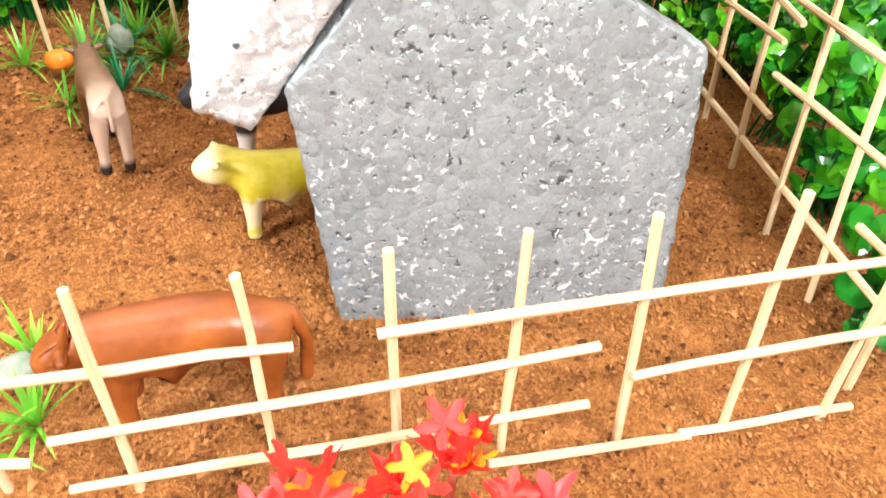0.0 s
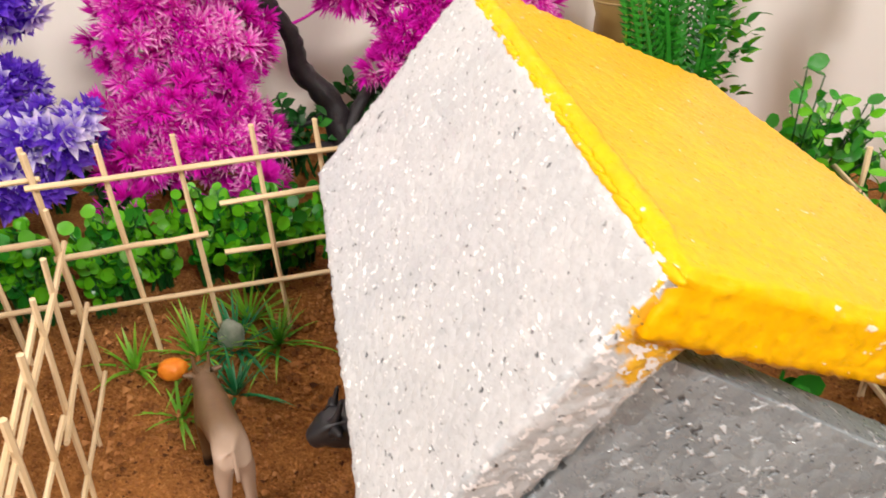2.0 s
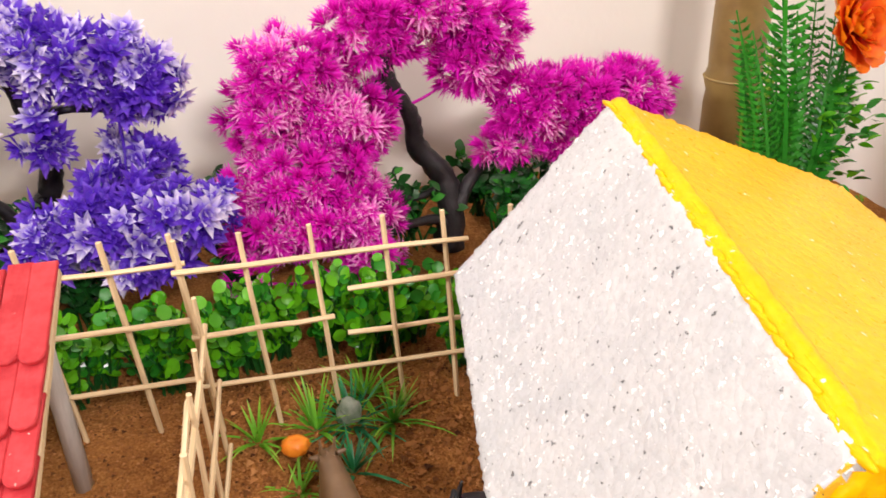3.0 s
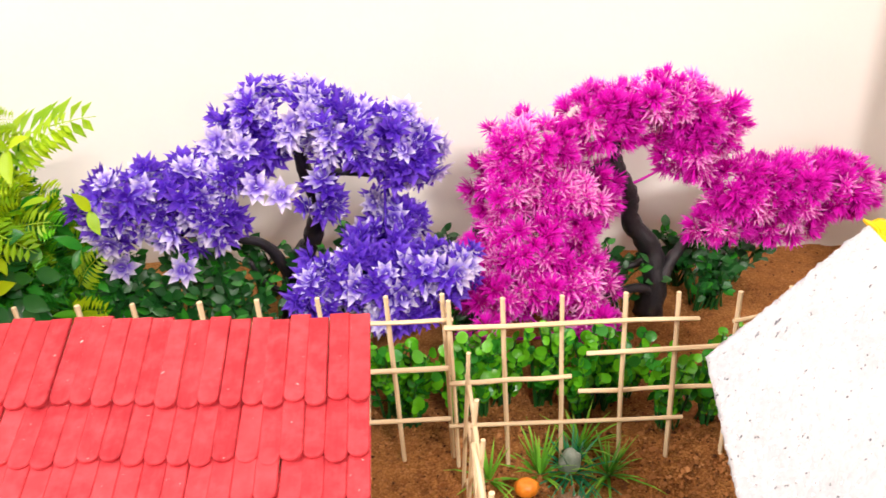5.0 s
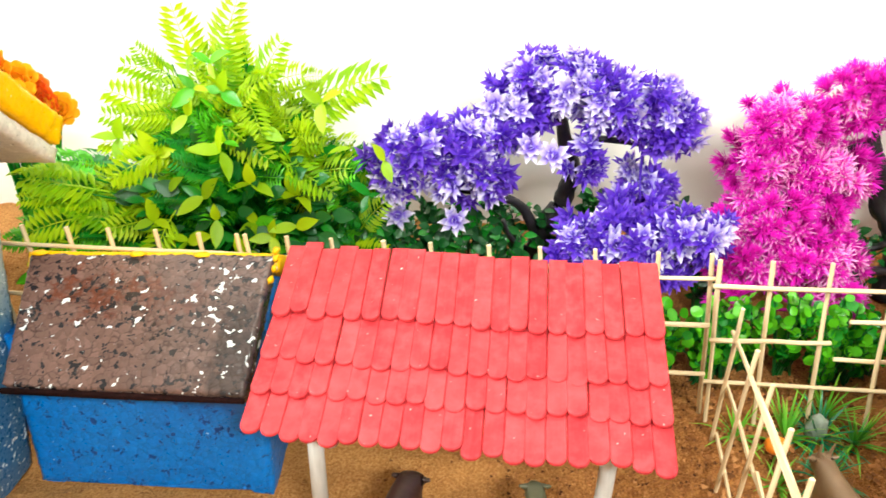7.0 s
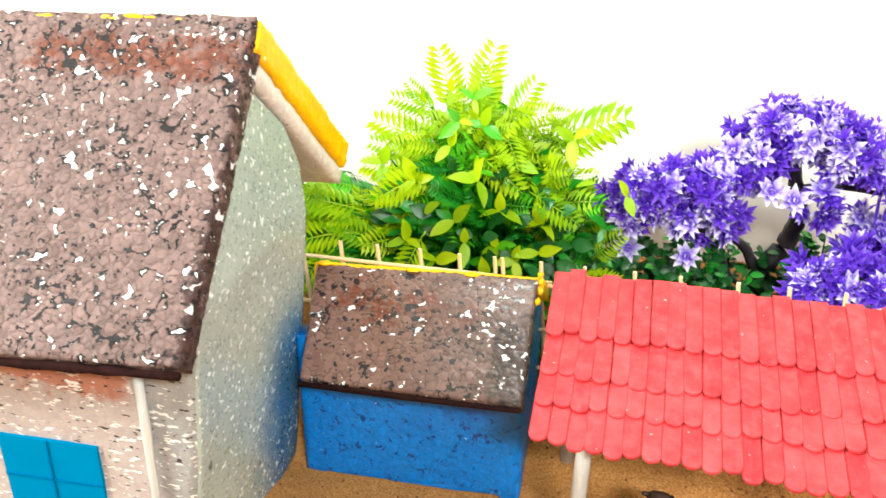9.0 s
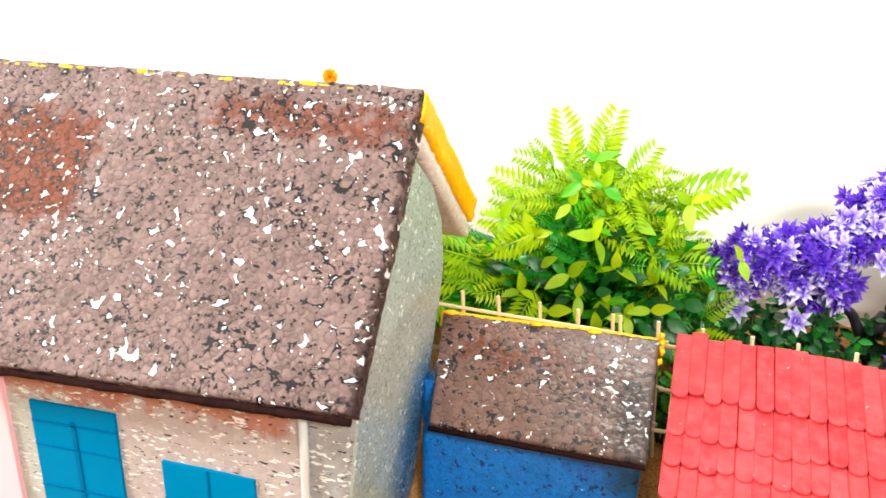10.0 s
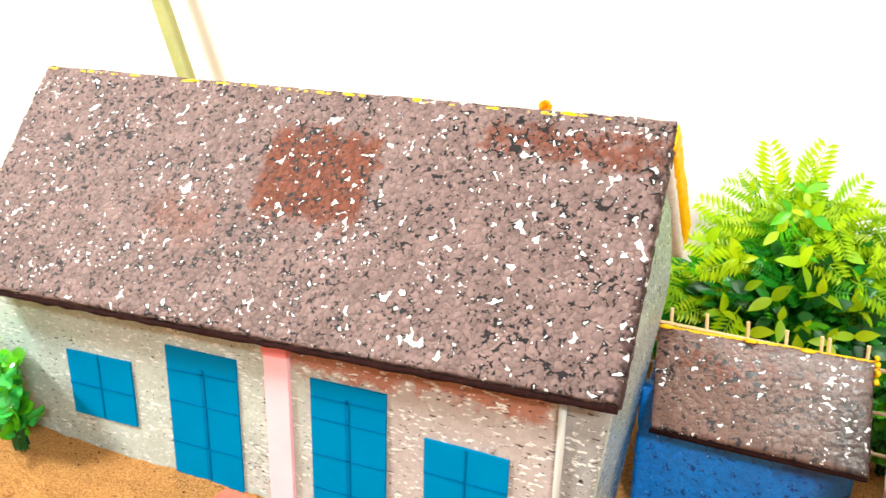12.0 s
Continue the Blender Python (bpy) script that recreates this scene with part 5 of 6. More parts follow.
# bushes along the barn yard
for k, (x, y, z, r, h, n) in enumerate(((0.40, 0.29, 0.045, 0.045, 0.07, 60), (0.385, 0.22, 0.03, 0.045, 0.055, 50), (0.435, 0.37, 0.05, 0.05, 0.072, 70), (0.475, 0.46, 0.040, 0.05, 0.050, 70), (0.47, 0.28, 0.035, 0.05, 0.055, 60), (0.50, 0.37, 0.045, 0.05, 0.06, 60), (0.455, 0.545, 0.080, 0.045, 0.085, 66), (0.53, 0.50, 0.030, 0.045, 0.035, 45), (0.40, 0.15, 0.025, 0.045, 0.05, 40), (0.415, 0.46, 0.065, 0.03, 0.075, 44), (0.545, 0.42, 0.04, 0.04, 0.05, 40), (0.398, 0.515, 0.085, 0.03, 0.100, 56))):
    leafy_plant("green_bush", "glossy green plastic boxwood bush behind the stick fence", "artificial bush", (x, y, z), (r, r, h), int(n * (4.6 if y > 0.44 else 5.0)), 0.0105 if y > 0.44 else 0.0135, POINTED + POINTED + OVAL + OVAL_DARK + POINTED_DARK, 200 + k, "green bushes")
for k, (x, y, z) in enumerate(((0.335, 0.40, 0.012), (0.345, 0.43, 0.012), (0.345, 0.212, 0.012), (0.352, 0.225, 0.02))):
    leafy_plant("green_sprig", "small dark green sprig lying on the soil", "artificial plant", (x, y, z), (0.014, 0.012, 0.012), 8, 0.016, OVAL_DARK, 230 + k)
for k, (x, y, z, r, h, n) in enumerate(((-1.060, 0.300, 0.048, 0.030, 0.066, 280), (-1.118, 0.308, 0.052, 0.036, 0.080, 200))):
    leafy_plant("green_bush", "bright green plastic bush at the corner of the house", "artificial bush", (x, y, z), (r, 0.8 * r, h), n, 0.0150, ROUND_MINT + ROUND_BRIGHT, 240 + k, "green bushes")


def fern_bush():
    """A wild bunch: arching lime fronds over a heart whose shade is put in as deep green, broad leaves in whorls
    between them.
    """
    rnd = random.Random(9)
    root = thing("fern_bush", "large lime-green artificial fern and leaf bush against the wall", "artificial bush")
    foot = Vector((-0.43, 0.735, 0.05))
    sv, sf = [], []

    def crest(x):
        return 0.175 + 0.125 * math.exp(-(((x + 0.425) / 0.062) ** 2)) + 0.035 * math.exp(-(((x + 0.335) / 0.035) ** 2)) + 0.018 * math.exp(-(((x + 0.575) / 0.03) ** 2)) - 0.02 * smooth_step(-0.31, -0.28, x)

    def stem(a, b):
        pts = spline([a, (a + b) / 2 + Vector((0, 0.0, 0.018)), b], 4)
        v, f = tube(pts, lerp_list([0.0015, 0.0008], len(pts)), 4, False)
        sf.extend([tuple(q + len(sv) for q in face) for face in f])
        sv.extend(v)

    heart = Vector((-0.43, 0.72, 0.10))
    for k in range(320):
        x = rnd.uniform(-0.615, -0.290)
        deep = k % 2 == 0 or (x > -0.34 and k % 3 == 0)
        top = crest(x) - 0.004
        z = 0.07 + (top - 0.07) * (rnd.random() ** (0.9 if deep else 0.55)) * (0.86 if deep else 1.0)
        tip = Vector((x, (rnd.uniform(0.70, 0.74) if deep else rnd.uniform(0.635, 0.700)) + 0.2 * max(0, z - 0.2), z))
        out = (tip - heart + Vector((0, 0, 0.02))).normalized()
        out = (out + Vector((rnd.uniform(-0.5, 0.5), rnd.uniform(-0.6, 0.05), rnd.uniform(-0.45, 0.25)))).normalized()
        ln = rnd.uniform(0.036, 0.060)
        base = tip - out * ln
        base.y = min(base.y, 0.79)
        # lime near the crest, darker greens lower and behind: shade given by leaf colour
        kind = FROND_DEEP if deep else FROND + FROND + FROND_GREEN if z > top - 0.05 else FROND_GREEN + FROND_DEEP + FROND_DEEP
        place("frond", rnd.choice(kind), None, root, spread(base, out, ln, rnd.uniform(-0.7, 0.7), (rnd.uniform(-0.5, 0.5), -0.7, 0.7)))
        if k % 2:
            stem(foot + Vector((rnd.uniform(-0.05, 0.05), 0, 0)), base)
    # fronds that stand clear of the mass
    clear = (((-0.375, 0.70, 0.225), (1, -0.1, 0.42), 0.088), ((-0.352, 0.69, 0.218), (0.9, -0.2, 0.75), 0.060), ((-0.452, 0.70, 0.245), (-0.15, -0.1, 1), 0.062), ((-0.425, 0.70, 0.246), (0.22, -0.1, 1), 0.066),
             ((-0.400, 0.69, 0.235), (0.5, -0.1, 0.9), 0.055), ((-0.462, 0.69, 0.212), (-1, -0.2, 0.62), 0.066), ((-0.47, 0.68, 0.190), (-1, -0.2, 0.25), 0.060), ((-0.42, 0.665, 0.225), (0.75, -0.4, -0.5), 0.055),
             ((-0.372, 0.655, 0.196), (0.9, -0.35, -0.40), 0.052), ((-0.52, 0.66, 0.160), (-1, -0.3, 0.35), 0.070), ((-0.53, 0.65, 0.140), (-1, -0.3, -0.1), 0.062), ((-0.46, 0.65, 0.150), (-0.4, -0.5, -0.7), 0.055),
             ((-0.455, 0.66, 0.200), (-0.75, -0.5, -0.2), 0.060), ((-0.545, 0.645, 0.125), (-0.6, -0.4, -0.6), 0.05), ((-0.40, 0.665, 0.250), (0.3, -0.5, -0.5), 0.045))
    for at, out, ln in clear:
        place("frond", rnd.choice(FROND), None, root, spread(at, out, ln, rnd.uniform(-0.3, 0.3), (0.1, -0.75, 0.65)))
        stem(foot + Vector((rnd.uniform(-0.03, 0.03), 0, 0)), Vector(at))
    # the dome: shorter fronds fanning from one heart
    crown = Vector((-0.425, 0.70, 0.175))
    for k in range(120):
        a = rnd.uniform(-0.35, 3.4)
        reach = rnd.uniform(0.25, 1.0) ** 0.7
        tip = crown + Vector((0.094 * math.copysign(abs(math.cos(a)) ** 0.85, math.cos(a)) * reach, rnd.uniform(-0.055, 0.0), rnd.uniform(0.108, 0.132) * (max(0.0, math.sin(a)) ** 0.75 + min(0.0, math.sin(a))) * reach))
        out = (tip - crown + Vector((rnd.uniform(-0.07, 0.07), rnd.uniform(-0.08, 0.0), rnd.uniform(-0.05, 0.04)))).normalized()
        ln = rnd.uniform(0.028, 0.056)
        # inner fronds of the dome take darker greens for the shade there
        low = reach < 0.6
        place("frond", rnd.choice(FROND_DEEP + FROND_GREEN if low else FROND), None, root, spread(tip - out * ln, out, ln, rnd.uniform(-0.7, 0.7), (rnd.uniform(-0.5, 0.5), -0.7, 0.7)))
        if k % 3 == 0:
            stem(foot + Vector((rnd.uniform(-0.03, 0.03), 0, 0)), tip - out * ln)
    # dark leaves that fill the heart, its shade put into their colour
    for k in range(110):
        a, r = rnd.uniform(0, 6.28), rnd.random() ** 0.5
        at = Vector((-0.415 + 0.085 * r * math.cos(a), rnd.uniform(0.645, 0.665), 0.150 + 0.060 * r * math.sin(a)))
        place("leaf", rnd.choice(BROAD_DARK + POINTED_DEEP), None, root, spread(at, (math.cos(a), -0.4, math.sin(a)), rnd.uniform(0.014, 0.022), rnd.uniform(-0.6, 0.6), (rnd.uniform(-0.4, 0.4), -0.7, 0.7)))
    # whorls of broad pointed leaves
    spots = [(-0.470, 0.68, 0.258), (-0.448, 0.685, 0.268), (-0.292, 0.66, 0.196), (-0.318, 0.66, 0.205), (-0.380, 0.64, 0.135), (-0.450, 0.64, 0.128), (-0.478, 0.645, 0.143), (-0.435, 0.645, 0.165), (-0.47, 0.65, 0.198), (-0.50, 0.65, 0.21), (-0.36, 0.65, 0.168), (-0.405, 0.64, 0.118), (-0.34, 0.665, 0.24), (-0.415, 0.64, 0.205), (-0.395, 0.645, 0.178), (-0.44, 0.645, 0.232), (-0.385, 0.65, 0.222), (-0.46, 0.64, 0.172), (-0.425, 0.64, 0.148), (-0.36, 0.64, 0.145)]
    chosen = len(spots)
    for k in range(130):
        x = rnd.uniform(-0.615, -0.300)
        z = 0.07 + rnd.random() ** 0.8 * (crest(x) - 0.10)
        spots.append((x, rnd.uniform(0.635, 0.70), z))
    for k, (x, y, z) in enumerate(spots):
        # bright leaves likelier higher up: light from above put into the choice of green
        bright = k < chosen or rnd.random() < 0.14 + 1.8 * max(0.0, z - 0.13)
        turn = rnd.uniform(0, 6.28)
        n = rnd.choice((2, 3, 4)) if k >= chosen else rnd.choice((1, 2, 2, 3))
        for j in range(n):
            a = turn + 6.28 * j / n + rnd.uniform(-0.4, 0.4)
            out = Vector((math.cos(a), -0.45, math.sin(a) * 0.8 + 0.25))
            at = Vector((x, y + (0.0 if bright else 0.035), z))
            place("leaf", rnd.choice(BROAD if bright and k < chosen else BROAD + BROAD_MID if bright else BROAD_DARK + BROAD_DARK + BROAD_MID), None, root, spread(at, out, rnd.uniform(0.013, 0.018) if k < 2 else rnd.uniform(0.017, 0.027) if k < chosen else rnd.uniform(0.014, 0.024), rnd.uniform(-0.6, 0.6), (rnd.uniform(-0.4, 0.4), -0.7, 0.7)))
        if k % 3 == 0:
            stem(foot + Vector((rnd.uniform(-0.04, 0.04), 0, 0)), Vector((x, y + 0.02, z)))
    place("stem", mesh_of("stem", sv, sf), LEAF, root)
    return root


fern_bush()


def grass_tuft(x, y, number, length, seed, label, z=None):
    rnd = random.Random(seed)
    root = thing("grass_tuft", label, "artificial grass", group="grass tufts")
    base = Vector((x, y, ground_z(x, y) - 0.002 if z is None else z))
    verts, faces, uvs = [], [], []
    for k in range(number):
        a = rnd.uniform(0, 6.28)
        el = rnd.uniform(0.25, 1.3)
        ln = length * rnd.uniform(0.6, 1.1)
        out = Vector((math.cos(a), math.sin(a), 0))
        side = Vector((-out.y, out.x, 0)) * 0.0013
        q = len(verts)
        for t in (0, 0.35, 0.7, 1.0):
            p = base + out * ln * math.cos(el) * t + Vector((0, 0, ln * (math.sin(el) * t - 0.45 * t * t * math.cos(el))))
            w = side * (1 - t) ** 0.5
            verts += [tuple(p - w), tuple(p + w)]
            uvs += [(0, t), (1, t)]
        for i in range(3):
            faces.append((q + 2 * i, q + 2 * i + 1, q + 2 * i + 3, q + 2 * i + 2))
    place("grass", mesh_of("grass", verts, faces, uvs), TEAL if seed in (305, 306) else GRASS, root)
    return root


for k, (x, y, n, ln) in enumerate(TUFTS):
    grass_tuft(x, y, n, ln, 300 + k, "spiky green plastic grass tuft growing from the soil")


def lump(name, centre, size, seed, material, label, category, ribs=0):
    rnd = random.Random(seed)
    bm = bmesh.new()
    bmesh.ops.create_icosphere(bm, subdivisions=3, radius=1)
    for v in bm.verts:
        p = v.co.copy()
        if ribs:
            a = math.atan2(p.y, p.x)
            k = 1 - 0.22 * abs(math.sin(a * ribs / 2)) ** 0.5 * math.hypot(p.x, p.y)
            p = Vector((p.x * k, p.y * k, p.z * (0.78 - 0.2 * math.exp(-8 * (p.x ** 2 + p.y ** 2)) * (p.z > 0))))
        else:
            p *= 1 + 0.22 * noise.noise(p * 1.7 + Vector((seed, 0, 0)))
        v.co = Vector((p.x * size[0], p.y * size[1], p.z * size[2])) + Vector(centre)
    return tagged(part(name, bm, material, None, "", True), label, category)


def animal(label, category, name, limbs, material, m):
    """A plain toy animal: limbs are chains of (x, y, z, radius); the first chain is the body, the rest spring from a point of it."""
    bm = bmesh.new()
    skin = bm.verts.layers.skin.verify()
    known = {}

    def vert(p):
        key = tuple(round(c, 4) for c in p[:3])
        if key not in known:
            v = bm.verts.new(p[:3])
            v[skin].radius = (p[3], p[3])
            known[key] = v
        return known[key]

    for chain in limbs:
        for a, b in zip(chain, chain[1:]):
            va, vb = vert(a), vert(b)
            if not bm.edges.get((va, vb)):
                bm.edges.new((va, vb))
    bm.verts.ensure_lookup_table()
    bm.verts[0][skin].use_root = True
    ob = part(name, bm, material, None)
    ob.matrix_basis = m
    ob.modifiers.new("flesh", "SKIN").use_smooth_shade = True
    ob.modifiers.new("round", "SUBSURF").levels = 2
    ob.modifiers["round"].render_levels = 2
    return tagged(ob, label, category, group="toy animals")


def beast(length, height, girth, head_up, horns=True, tail=0.5, skull=1.0, chest=1.0, tail_size=1.0):
    """Limbs of a four-legged toy that faces -x, feet on z = 0, rump at x = length."""
    L, H, G = length, height, girth
    top = H - G
    leg = G * 0.36
    body = [(0.22 * L, 0, top, G * 0.92 * chest), (0.45 * L, 0, top * 0.99, G), (0.72 * L, 0, top * 1.0, G * 0.98), (0.93 * L, 0, top * 1.02, G * 0.82)]
    head = (-0.06 * L, 0, head_up, G * 0.52 * skull)
    nose = (-0.20 * L, 0, head_up - 0.10 * H, G * 0.36 * skull)
    limbs = [body, [body[0], (0.07 * L, 0, (top + head_up) / 2 + 0.03 * H, G * 0.66), head, nose]]
    for sx, src in ((0.20, 0), (0.90, 3)):
        for s in (-1, 1):
            limbs.append([body[src], (sx * L, s * G * 0.55, top * 0.72, leg * 1.5), (sx * L + 0.01 * L * s, s * G * 0.6, top * 0.35, leg * 0.85), (sx * L - 0.01 * L, s * G * 0.62, 0.002, leg * 0.95)])
    for s in (-1, 1):
        limbs.append([head, (-0.03 * L, s * G * 0.75, head_up + 0.08 * H, G * 0.16), (-0.02 * L, s * G * 1.05, head_up + 0.10 * H, G * 0.10)])
        if horns:
            limbs.append([head, (-0.02 * L, s * G * 0.36, head_up + 0.16 * H, G * 0.13), (0.01 * L, s * G * 0.42, head_up + 0.32 * H, G * 0.06)])
    ts = tail_size
    limbs.append([body[3], ((0.93 + 0.09 * ts) * L, 0, top * 1.05, G * 0.26 * ts), ((0.96 + 0.13 * ts) * L, 0, top * 0.75, G * 0.2 * ts), ((0.96 + 0.12 * ts) * L, 0, top * (1 - tail) * 0.75, G * 0.22 * ts)])
    return limbs


COW = animal_material("brown_rubber", (0.20, 0.050, 0.008), (0.31, 0.088, 0.016), (0.22, 0.05, 0.012), 0.004)
GOAT = animal_material("grey_brown_rubber", (0.16, 0.095, 0.048), (0.21, 0.13, 0.07), (0.012, 0.010, 0.010), 0.0085, 30, ((0.44, 0.32, 0.24), 0.040, 0.052, 0.056))
YELLOW = animal_material("yellow_rubber", (0.44, 0.37, 0.015), (0.56, 0.48, 0.07), (0.72, 0.66, 0.30), 0.004, 60, None, ((0.74, 0.68, 0.42), 0.000, -0.06), ((0.70, 0.64, 0.42), 0.031))
BLACK = animal_material("black_rubber", (0.012, 0.012, 0.015), (0.025, 0.025, 0.03), (0.62, 0.58, 0.54), 0.026)
DARK = animal_material("dark_brown_rubber", (0.035, 0.014, 0.012), (0.06, 0.025, 0.02), (0.02, 0.012, 0.01), 0.004)
OLIVE = animal_material("olive_rubber", (0.09, 0.09, 0.045), (0.12, 0.115, 0.06), (0.05, 0.05, 0.03), 0.004)
animal("brown plastic toy cow grazing behind the stick fence", "toy cow", "toy_cow", beast(0.076, 0.055, 0.0142, 0.036, tail=0.75), COW, pose(0.009, 0.262, ground_z(0.05, 0.255) + 0.001, 0, 0, -7))
animal("grey-brown plastic toy goat with black hooves in the pen", "toy goat", "toy_goat", beast(0.062, 0.057, 0.0102, 0.050, tail=0.1, tail_size=0.55), GOAT, pose(0.021, 0.503, ground_z(0.025, 0.47), 0, 0, -82))
animal("yellow plastic toy dog standing beside the barn", "toy dog", "toy_dog", beast(0.070, 0.047, 0.0125, 0.043, horns=False, tail=0.2, skull=1.3, chest=1.18), YELLOW, pose(0.077, 0.374, ground_z(0.1, 0.375) - 0.002, 0, 0, -4))
animal("black plastic toy cow with pale legs inside the barn", "toy cow", "toy_cow", beast(0.085, 0.064, 0.015, 0.048, tail=0.5), BLACK, pose(0.083, 0.446, ground_z(0.12, 0.45), 0, 0, -4))
animal("dark brown plastic toy cow under the shelter", "toy cow", "toy_cow", beast(0.070, 0.050, 0.0125, 0.034, horns=False, tail=0.4, chest=1.15), DARK, pose(-0.250, 0.470, ground_z(-0.25, 0.5), 0, 0, -98))
animal("olive plastic toy cow under the shelter", "toy cow", "toy_cow", beast(0.062, 0.042, 0.0100, 0.038, horns=False, tail=0.4), OLIVE, pose(-0.169, 0.468, ground_z(-0.166, 0.5), 0, 0, -86))

PX, PY = 0.004, 0.540
lump("pumpkin", (PX, PY, ground_z(PX, PY) + 0.017), (0.0100, 0.0085, 0.0085), 2, PUMPKIN, "small ribbed orange toy pumpkin on the soil", "pumpkin", 9)
lump("stone", (0.040, 0.566, ground_z(0.04, 0.566) + 0.008), (0.008, 0.005, 0.011), 4, STONE, "pale green-white stone among the grass tufts", "stone")
lump("stone", (-0.014, 0.292, ground_z(-0.014, 0.292) + 0.006), (0.013, 0.008, 0.007), 6, STONE, "pale green-white stone beside the grazing cow", "stone")


# ---------- canes and flowers near the wall ----------
def cane(name, label, foot, top, radius, nodes, material):
    root = thing(name, label, "bamboo cane")
    a, b = Vector(foot), Vector(top)
    pts, rr = [], []
    n = 90
    for k in range(n + 1):
        p = a + (b - a) * k / n
        near = min(abs(p.z - z) for z in nodes)
        pts.append(p)
        rr.append(radius * (1 + 0.10 * math.exp(-((near / 0.006) ** 2)) - 0.05 * math.exp(-(((near - 0.011) / 0.005) ** 2))))
    v, f = tube(pts, rr, 20)
    place("culm", mesh_of("culm", v, f, None, True), material, root)
    for z in nodes:
        p = a + (b - a) * ((z - a.z) / (b.z - a.z))
        ring = [tuple(p + Vector((math.cos(t) * radius * 1.08, math.sin(t) * radius * 1.08, 0))) for t in [2 * math.pi * k / 20 for k in range(21)]]
        v, f = tube(ring, [0.0011] * 21, 5, False)
        place("node_ring", mesh_of("node_ring", v, f, None, True), NODE if material is CANE else CANE, root)
    return root


cane("bamboo_cane", "thick olive-brown bamboo cane standing against the wall", (0.416, 0.768, 0.03), (0.413, 0.783, 1.00), 0.0235, (0.172, 0.418, 0.669), CANE)
cane("bamboo_cane", "slim pale green bamboo cane leaning on the wall behind the house", (-1.174, 0.80, 0.03), (-1.574, 0.818, 1.1), 0.0125, (0.22, 0.47, 0.72), CANE_GREEN)


def flower_plant(name, label, centre, radius, petals, seed, size, foot, heads, slope=(0, 0, 0)):
    rnd = random.Random(seed)
    root = thing(name, label, "artificial flower")
    c = Vector(centre)
    for k in range(heads):
        at = c + Vector([rnd.uniform(-1, 1) * radius[i] for i in range(3)]) + Vector(slope) * rnd.uniform(-1, 1)
        place("flower_head", petals[k % len(petals)], None, root, facing(at, (rnd.uniform(-0.6, 0.6), -1, rnd.uniform(0.1, 0.9)), size * rnd.uniform(0.8, 1.2), rnd.uniform(0, 6)))
        pts = spline([foot, (Vector(foot) + at) / 2 + Vector((0.005, 0.005, 0)), at], 4)
        tube_part("stem", pts, lerp_list([0.002, 0.0012], len(pts)), LEAF, root, 5)
    return root


def rosette(name, rings, material, seed):
    """A double flower: rings of (number, reach, rise) round, cupped petals; the UV runs from heart to rim."""
    rnd = random.Random(seed)
    verts, faces, uvs = [], [], []
    for count, reach, rise in rings:
        for k in range(count):
            a = 2 * math.pi * (k + rnd.uniform(-0.2, 0.2)) / count
            el = rise + rnd.uniform(-0.12, 0.12)
            out = Vector((math.cos(a) * math.cos(el), math.sin(a) * math.cos(el), math.sin(el)))
            side = Vector((-math.sin(a), math.cos(a), 0))
            up = out.cross(side)
            b = len(verts)
            for t, w in ((0.05, 0.05), (0.4, 0.24), (0.7, 0.32), (0.92, 0.24), (1.0, 0.08)):
                for e in (-1, 0, 1):
                    lift = 0.10 * abs(e) + 0.14 * t * t + rnd.uniform(-0.02, 0.02)
                    verts.append(tuple((out * t + side * w * e + up * lift) * reach))
                    uvs.append((0.5 + e * 0.5, t))
            for r in range(4):
                for e in range(2):
                    q = b + 3 * r + e
                    faces.append((q, q + 1, q + 4, q + 3))
    me = mesh_of(name, verts, faces, uvs, True)
    me.materials.append(material)
    return me


FULL = [(9, 1.0, 0.12), (8, 0.86, 0.5), (7, 0.68, 0.85), (5, 0.5, 1.2)]
FLAME_HEAD, ORANGE_HEAD = rosette("flower_head", FULL, FLAME, 41), rosette("flower_head", FULL, ORANGE_LEAF, 42)
flower_plant("orange_flower", "orange and flame-red double artificial flowers behind the house roof", (-0.638, 0.722, 0.241), (0.010, 0.012, 0.008), [FLAME_HEAD, ORANGE_HEAD], 51, 0.016, (-0.64, 0.73, 0.06), 22, (0.040, 0, -0.038))
flower_plant("red_flower", "small red bud rising behind the house ridge", (-0.692, 0.70, 0.3125), (0.002, 0.002, 0.002), [ORANGE_HEAD, FLAME_HEAD], 52, 0.0068, (-0.69, 0.70, 0.06), 2)
flower_plant("orange_flower", "flame-red double artificial flower with orange rim beside the bamboo cane", (0.419, 0.650, 0.240), (0.005, 0.004, 0.003), [ORANGE_HEAD, FLAME_HEAD], 53, 0.030, (0.42, 0.67, 0.06), 2)


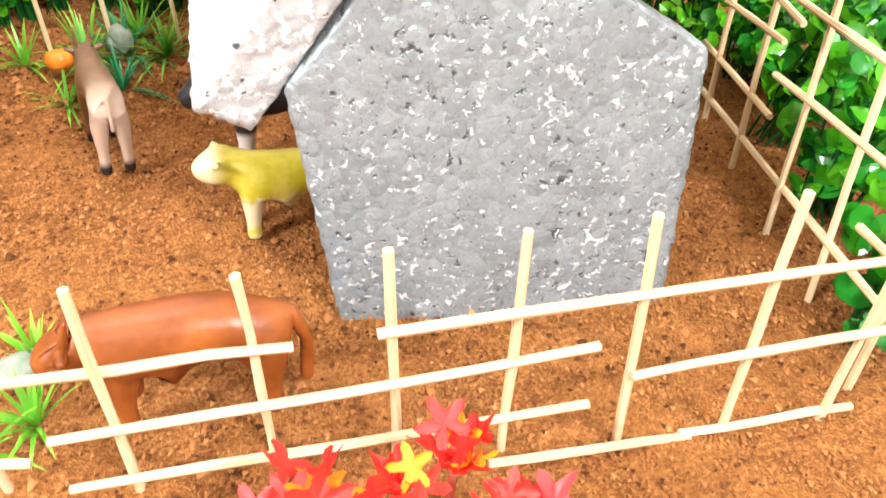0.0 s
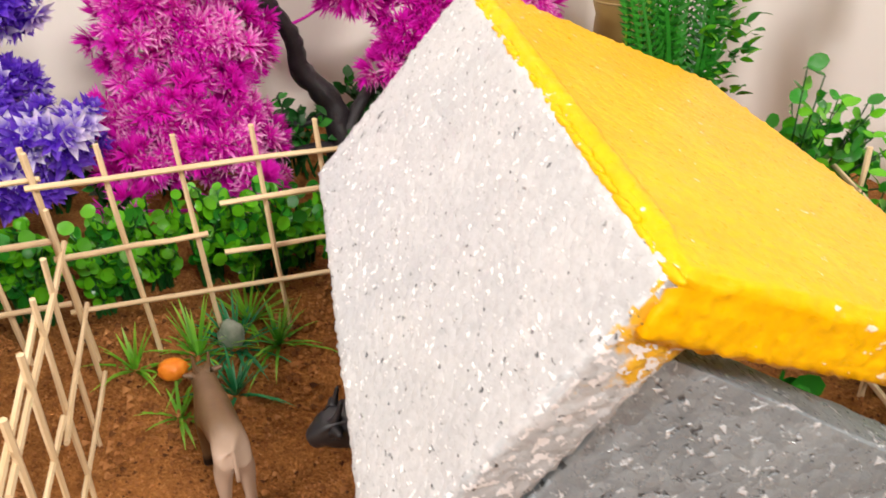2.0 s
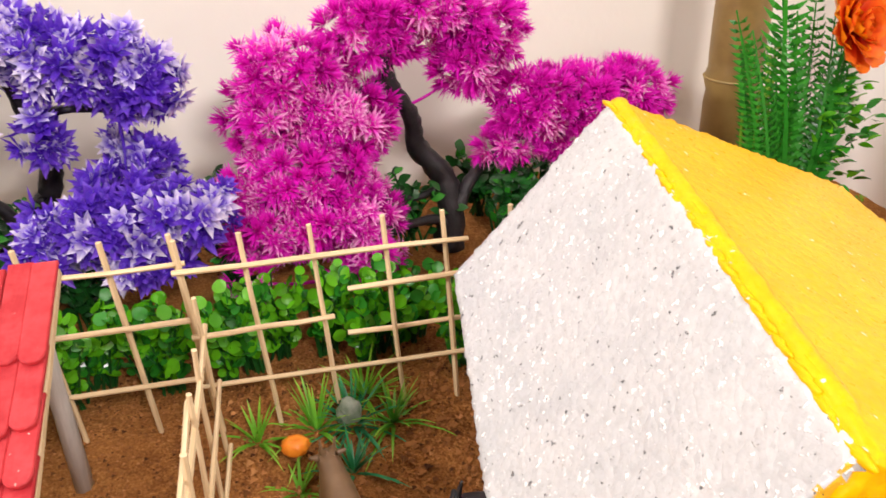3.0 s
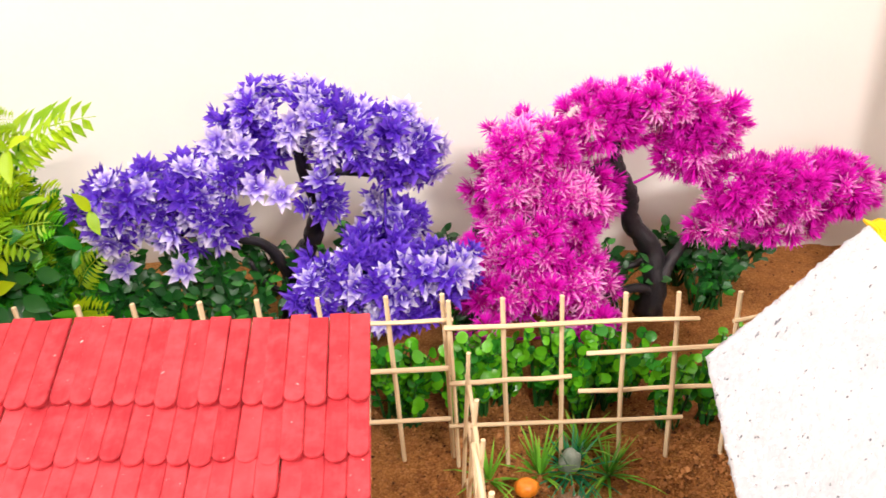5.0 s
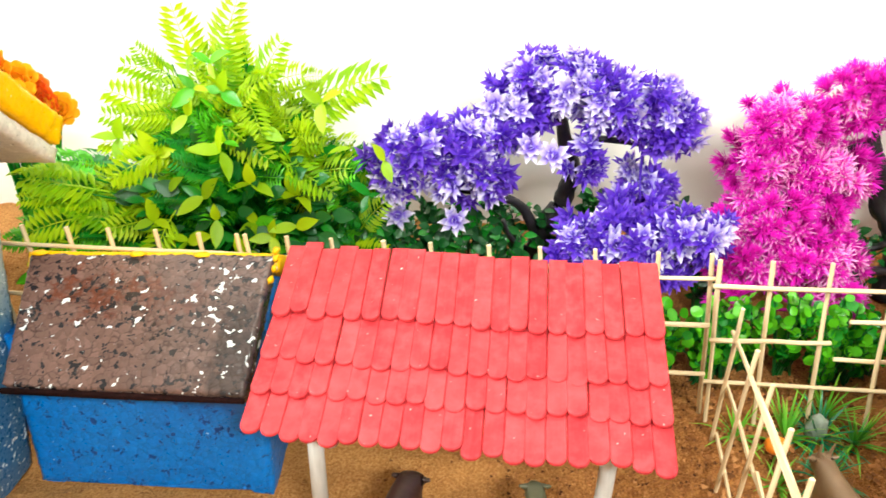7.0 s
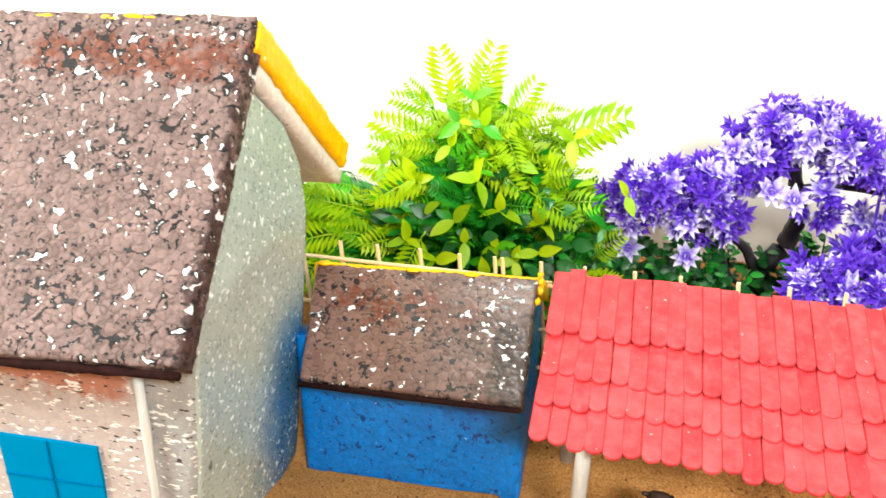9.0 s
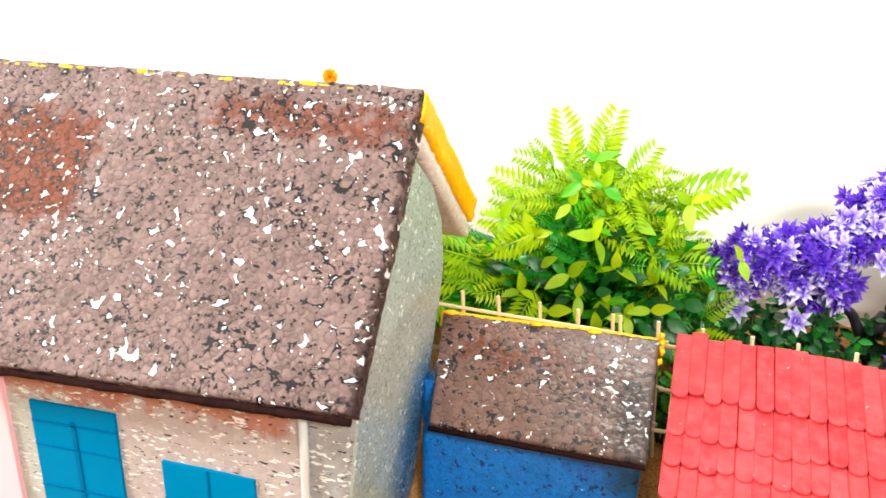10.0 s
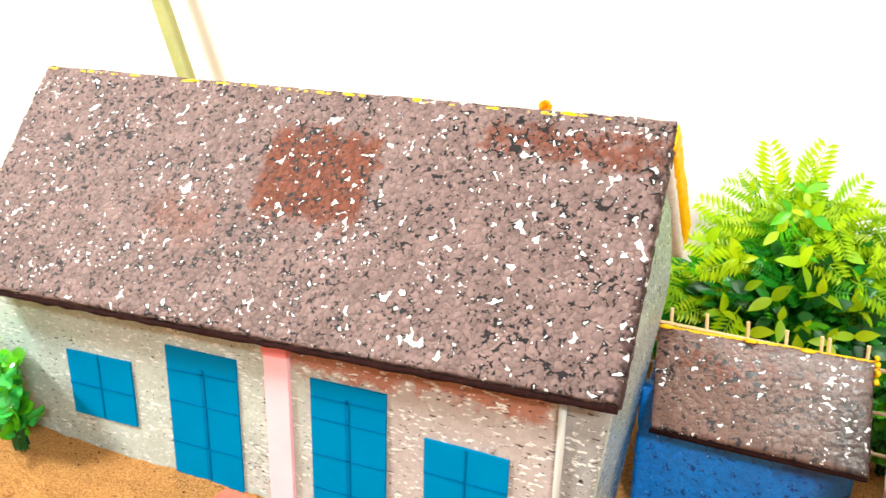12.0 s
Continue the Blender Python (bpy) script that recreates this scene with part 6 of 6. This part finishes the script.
def corner_fern():
    rnd = random.Random(61)
    root = thing("corner_fern", "upright green artificial fern beside the bamboo cane", "artificial plant")
    foot = Vector((0.400, 0.675, 0.048))
    # bare lower stems
    for k in range(7):
        tip = foot + Vector((-0.040 + 0.011 * k + rnd.uniform(-0.004, 0.004), rnd.uniform(-0.02, 0.01), rnd.uniform(0.10, 0.16)))
        base = foot + Vector((-0.008 + 0.003 * k, 0, 0))
        tube_part("stem", spline([base, (base + tip) / 2 + Vector(((tip.x - base.x) * 0.25, -0.004, 0.0)), tip], 5), lerp_list([0.0018, 0.001], 11), MOSS, root, 5)
    # feathery fronds: long pale ones that stand up, shorter deep green ones that spread
    for k in range(22):
        lean = -0.26 + 0.019 * k + rnd.uniform(-0.05, 0.05)
        ln = rnd.uniform(0.15, 0.25) * (1.0 if k < 11 else 0.80)
        kind = FROND_MOSS_SLIM + FROND_SLIM if k < 11 and k % 3 else FROND_SLIM
        place("frond", rnd.choice(kind), None, root, spread(foot + Vector((0.06 * lean, rnd.uniform(-0.02, 0.005), 0.022)), (lean, rnd.uniform(-0.12, 0.02), 1), ln, rnd.uniform(-0.5, 0.5), (rnd.uniform(-0.5, 0.5), -0.9, 0.3)))
    place("frond", FROND_TIP[0], None, root, spread(foot + Vector((0.004, -0.01, 0.018)), (1, -0.1, 0.40), 0.085, 0.3))
    # a rounder deep green clump beside them
    for k in range(170):
        a, r = rnd.uniform(0, 6.28), rnd.random() ** 0.5
        at = foot + Vector((0.038 + 0.026 * r * math.cos(a), rnd.uniform(-0.03, 0.005), 0.105 + 0.045 * r * math.sin(a)))
        place("leaf", rnd.choice(POINTED + POINTED_DARK + POINTED_DARK), None, root, along(at, (rnd.uniform(-0.6, 1), -0.5, rnd.uniform(-0.2, 1)), rnd.uniform(0.009, 0.014), rnd.uniform(-1, 1)))
    return root


corner_fern()


def red_plant():
    """A low plant of lobed red and yellow leaves in front of the fence."""
    rnd = random.Random(71)
    root = thing("red_leaf_plant", "low artificial plant with red, coral and yellow leaves before the fence", "artificial plant")
    leaves = []
    for material, seed in ((RED_LEAF, 1), (PINK_LEAF, 2), (ORANGE_LEAF, 3), (RED_LEAF, 4), (RED_LEAF, 5), (RED_LEAF, 6)):
        me = lobed_leaf_mesh("leaf", seed + 60)
        me.materials.append(material)
        leaves.append(me)
    for x, y, z, n in RED_SPOTS:
        c = Vector((x, y, z))
        for k in range(n):
            a = 2 * math.pi * (k + rnd.random() * 0.5) / n
            out = Vector((math.cos(a), math.sin(a) - 0.2, rnd.uniform(0.35, 1.1)))
            place("leaf", rnd.choice(leaves), None, root, along(c + Vector([rnd.uniform(-0.004, 0.004) for _ in range(3)]), out, rnd.uniform(0.014, 0.021), rnd.uniform(-0.6, 0.6)))
        foot = (x, y - 0.005, ground_z(x, y) - 0.003)
        tube_part("stem", [foot, ((foot[0] + x) / 2, y, (foot[2] + z) / 2), (x, y, z)], [0.002, 0.0016, 0.0012], BRICK_RED, root, 5)
    return root


red_plant()
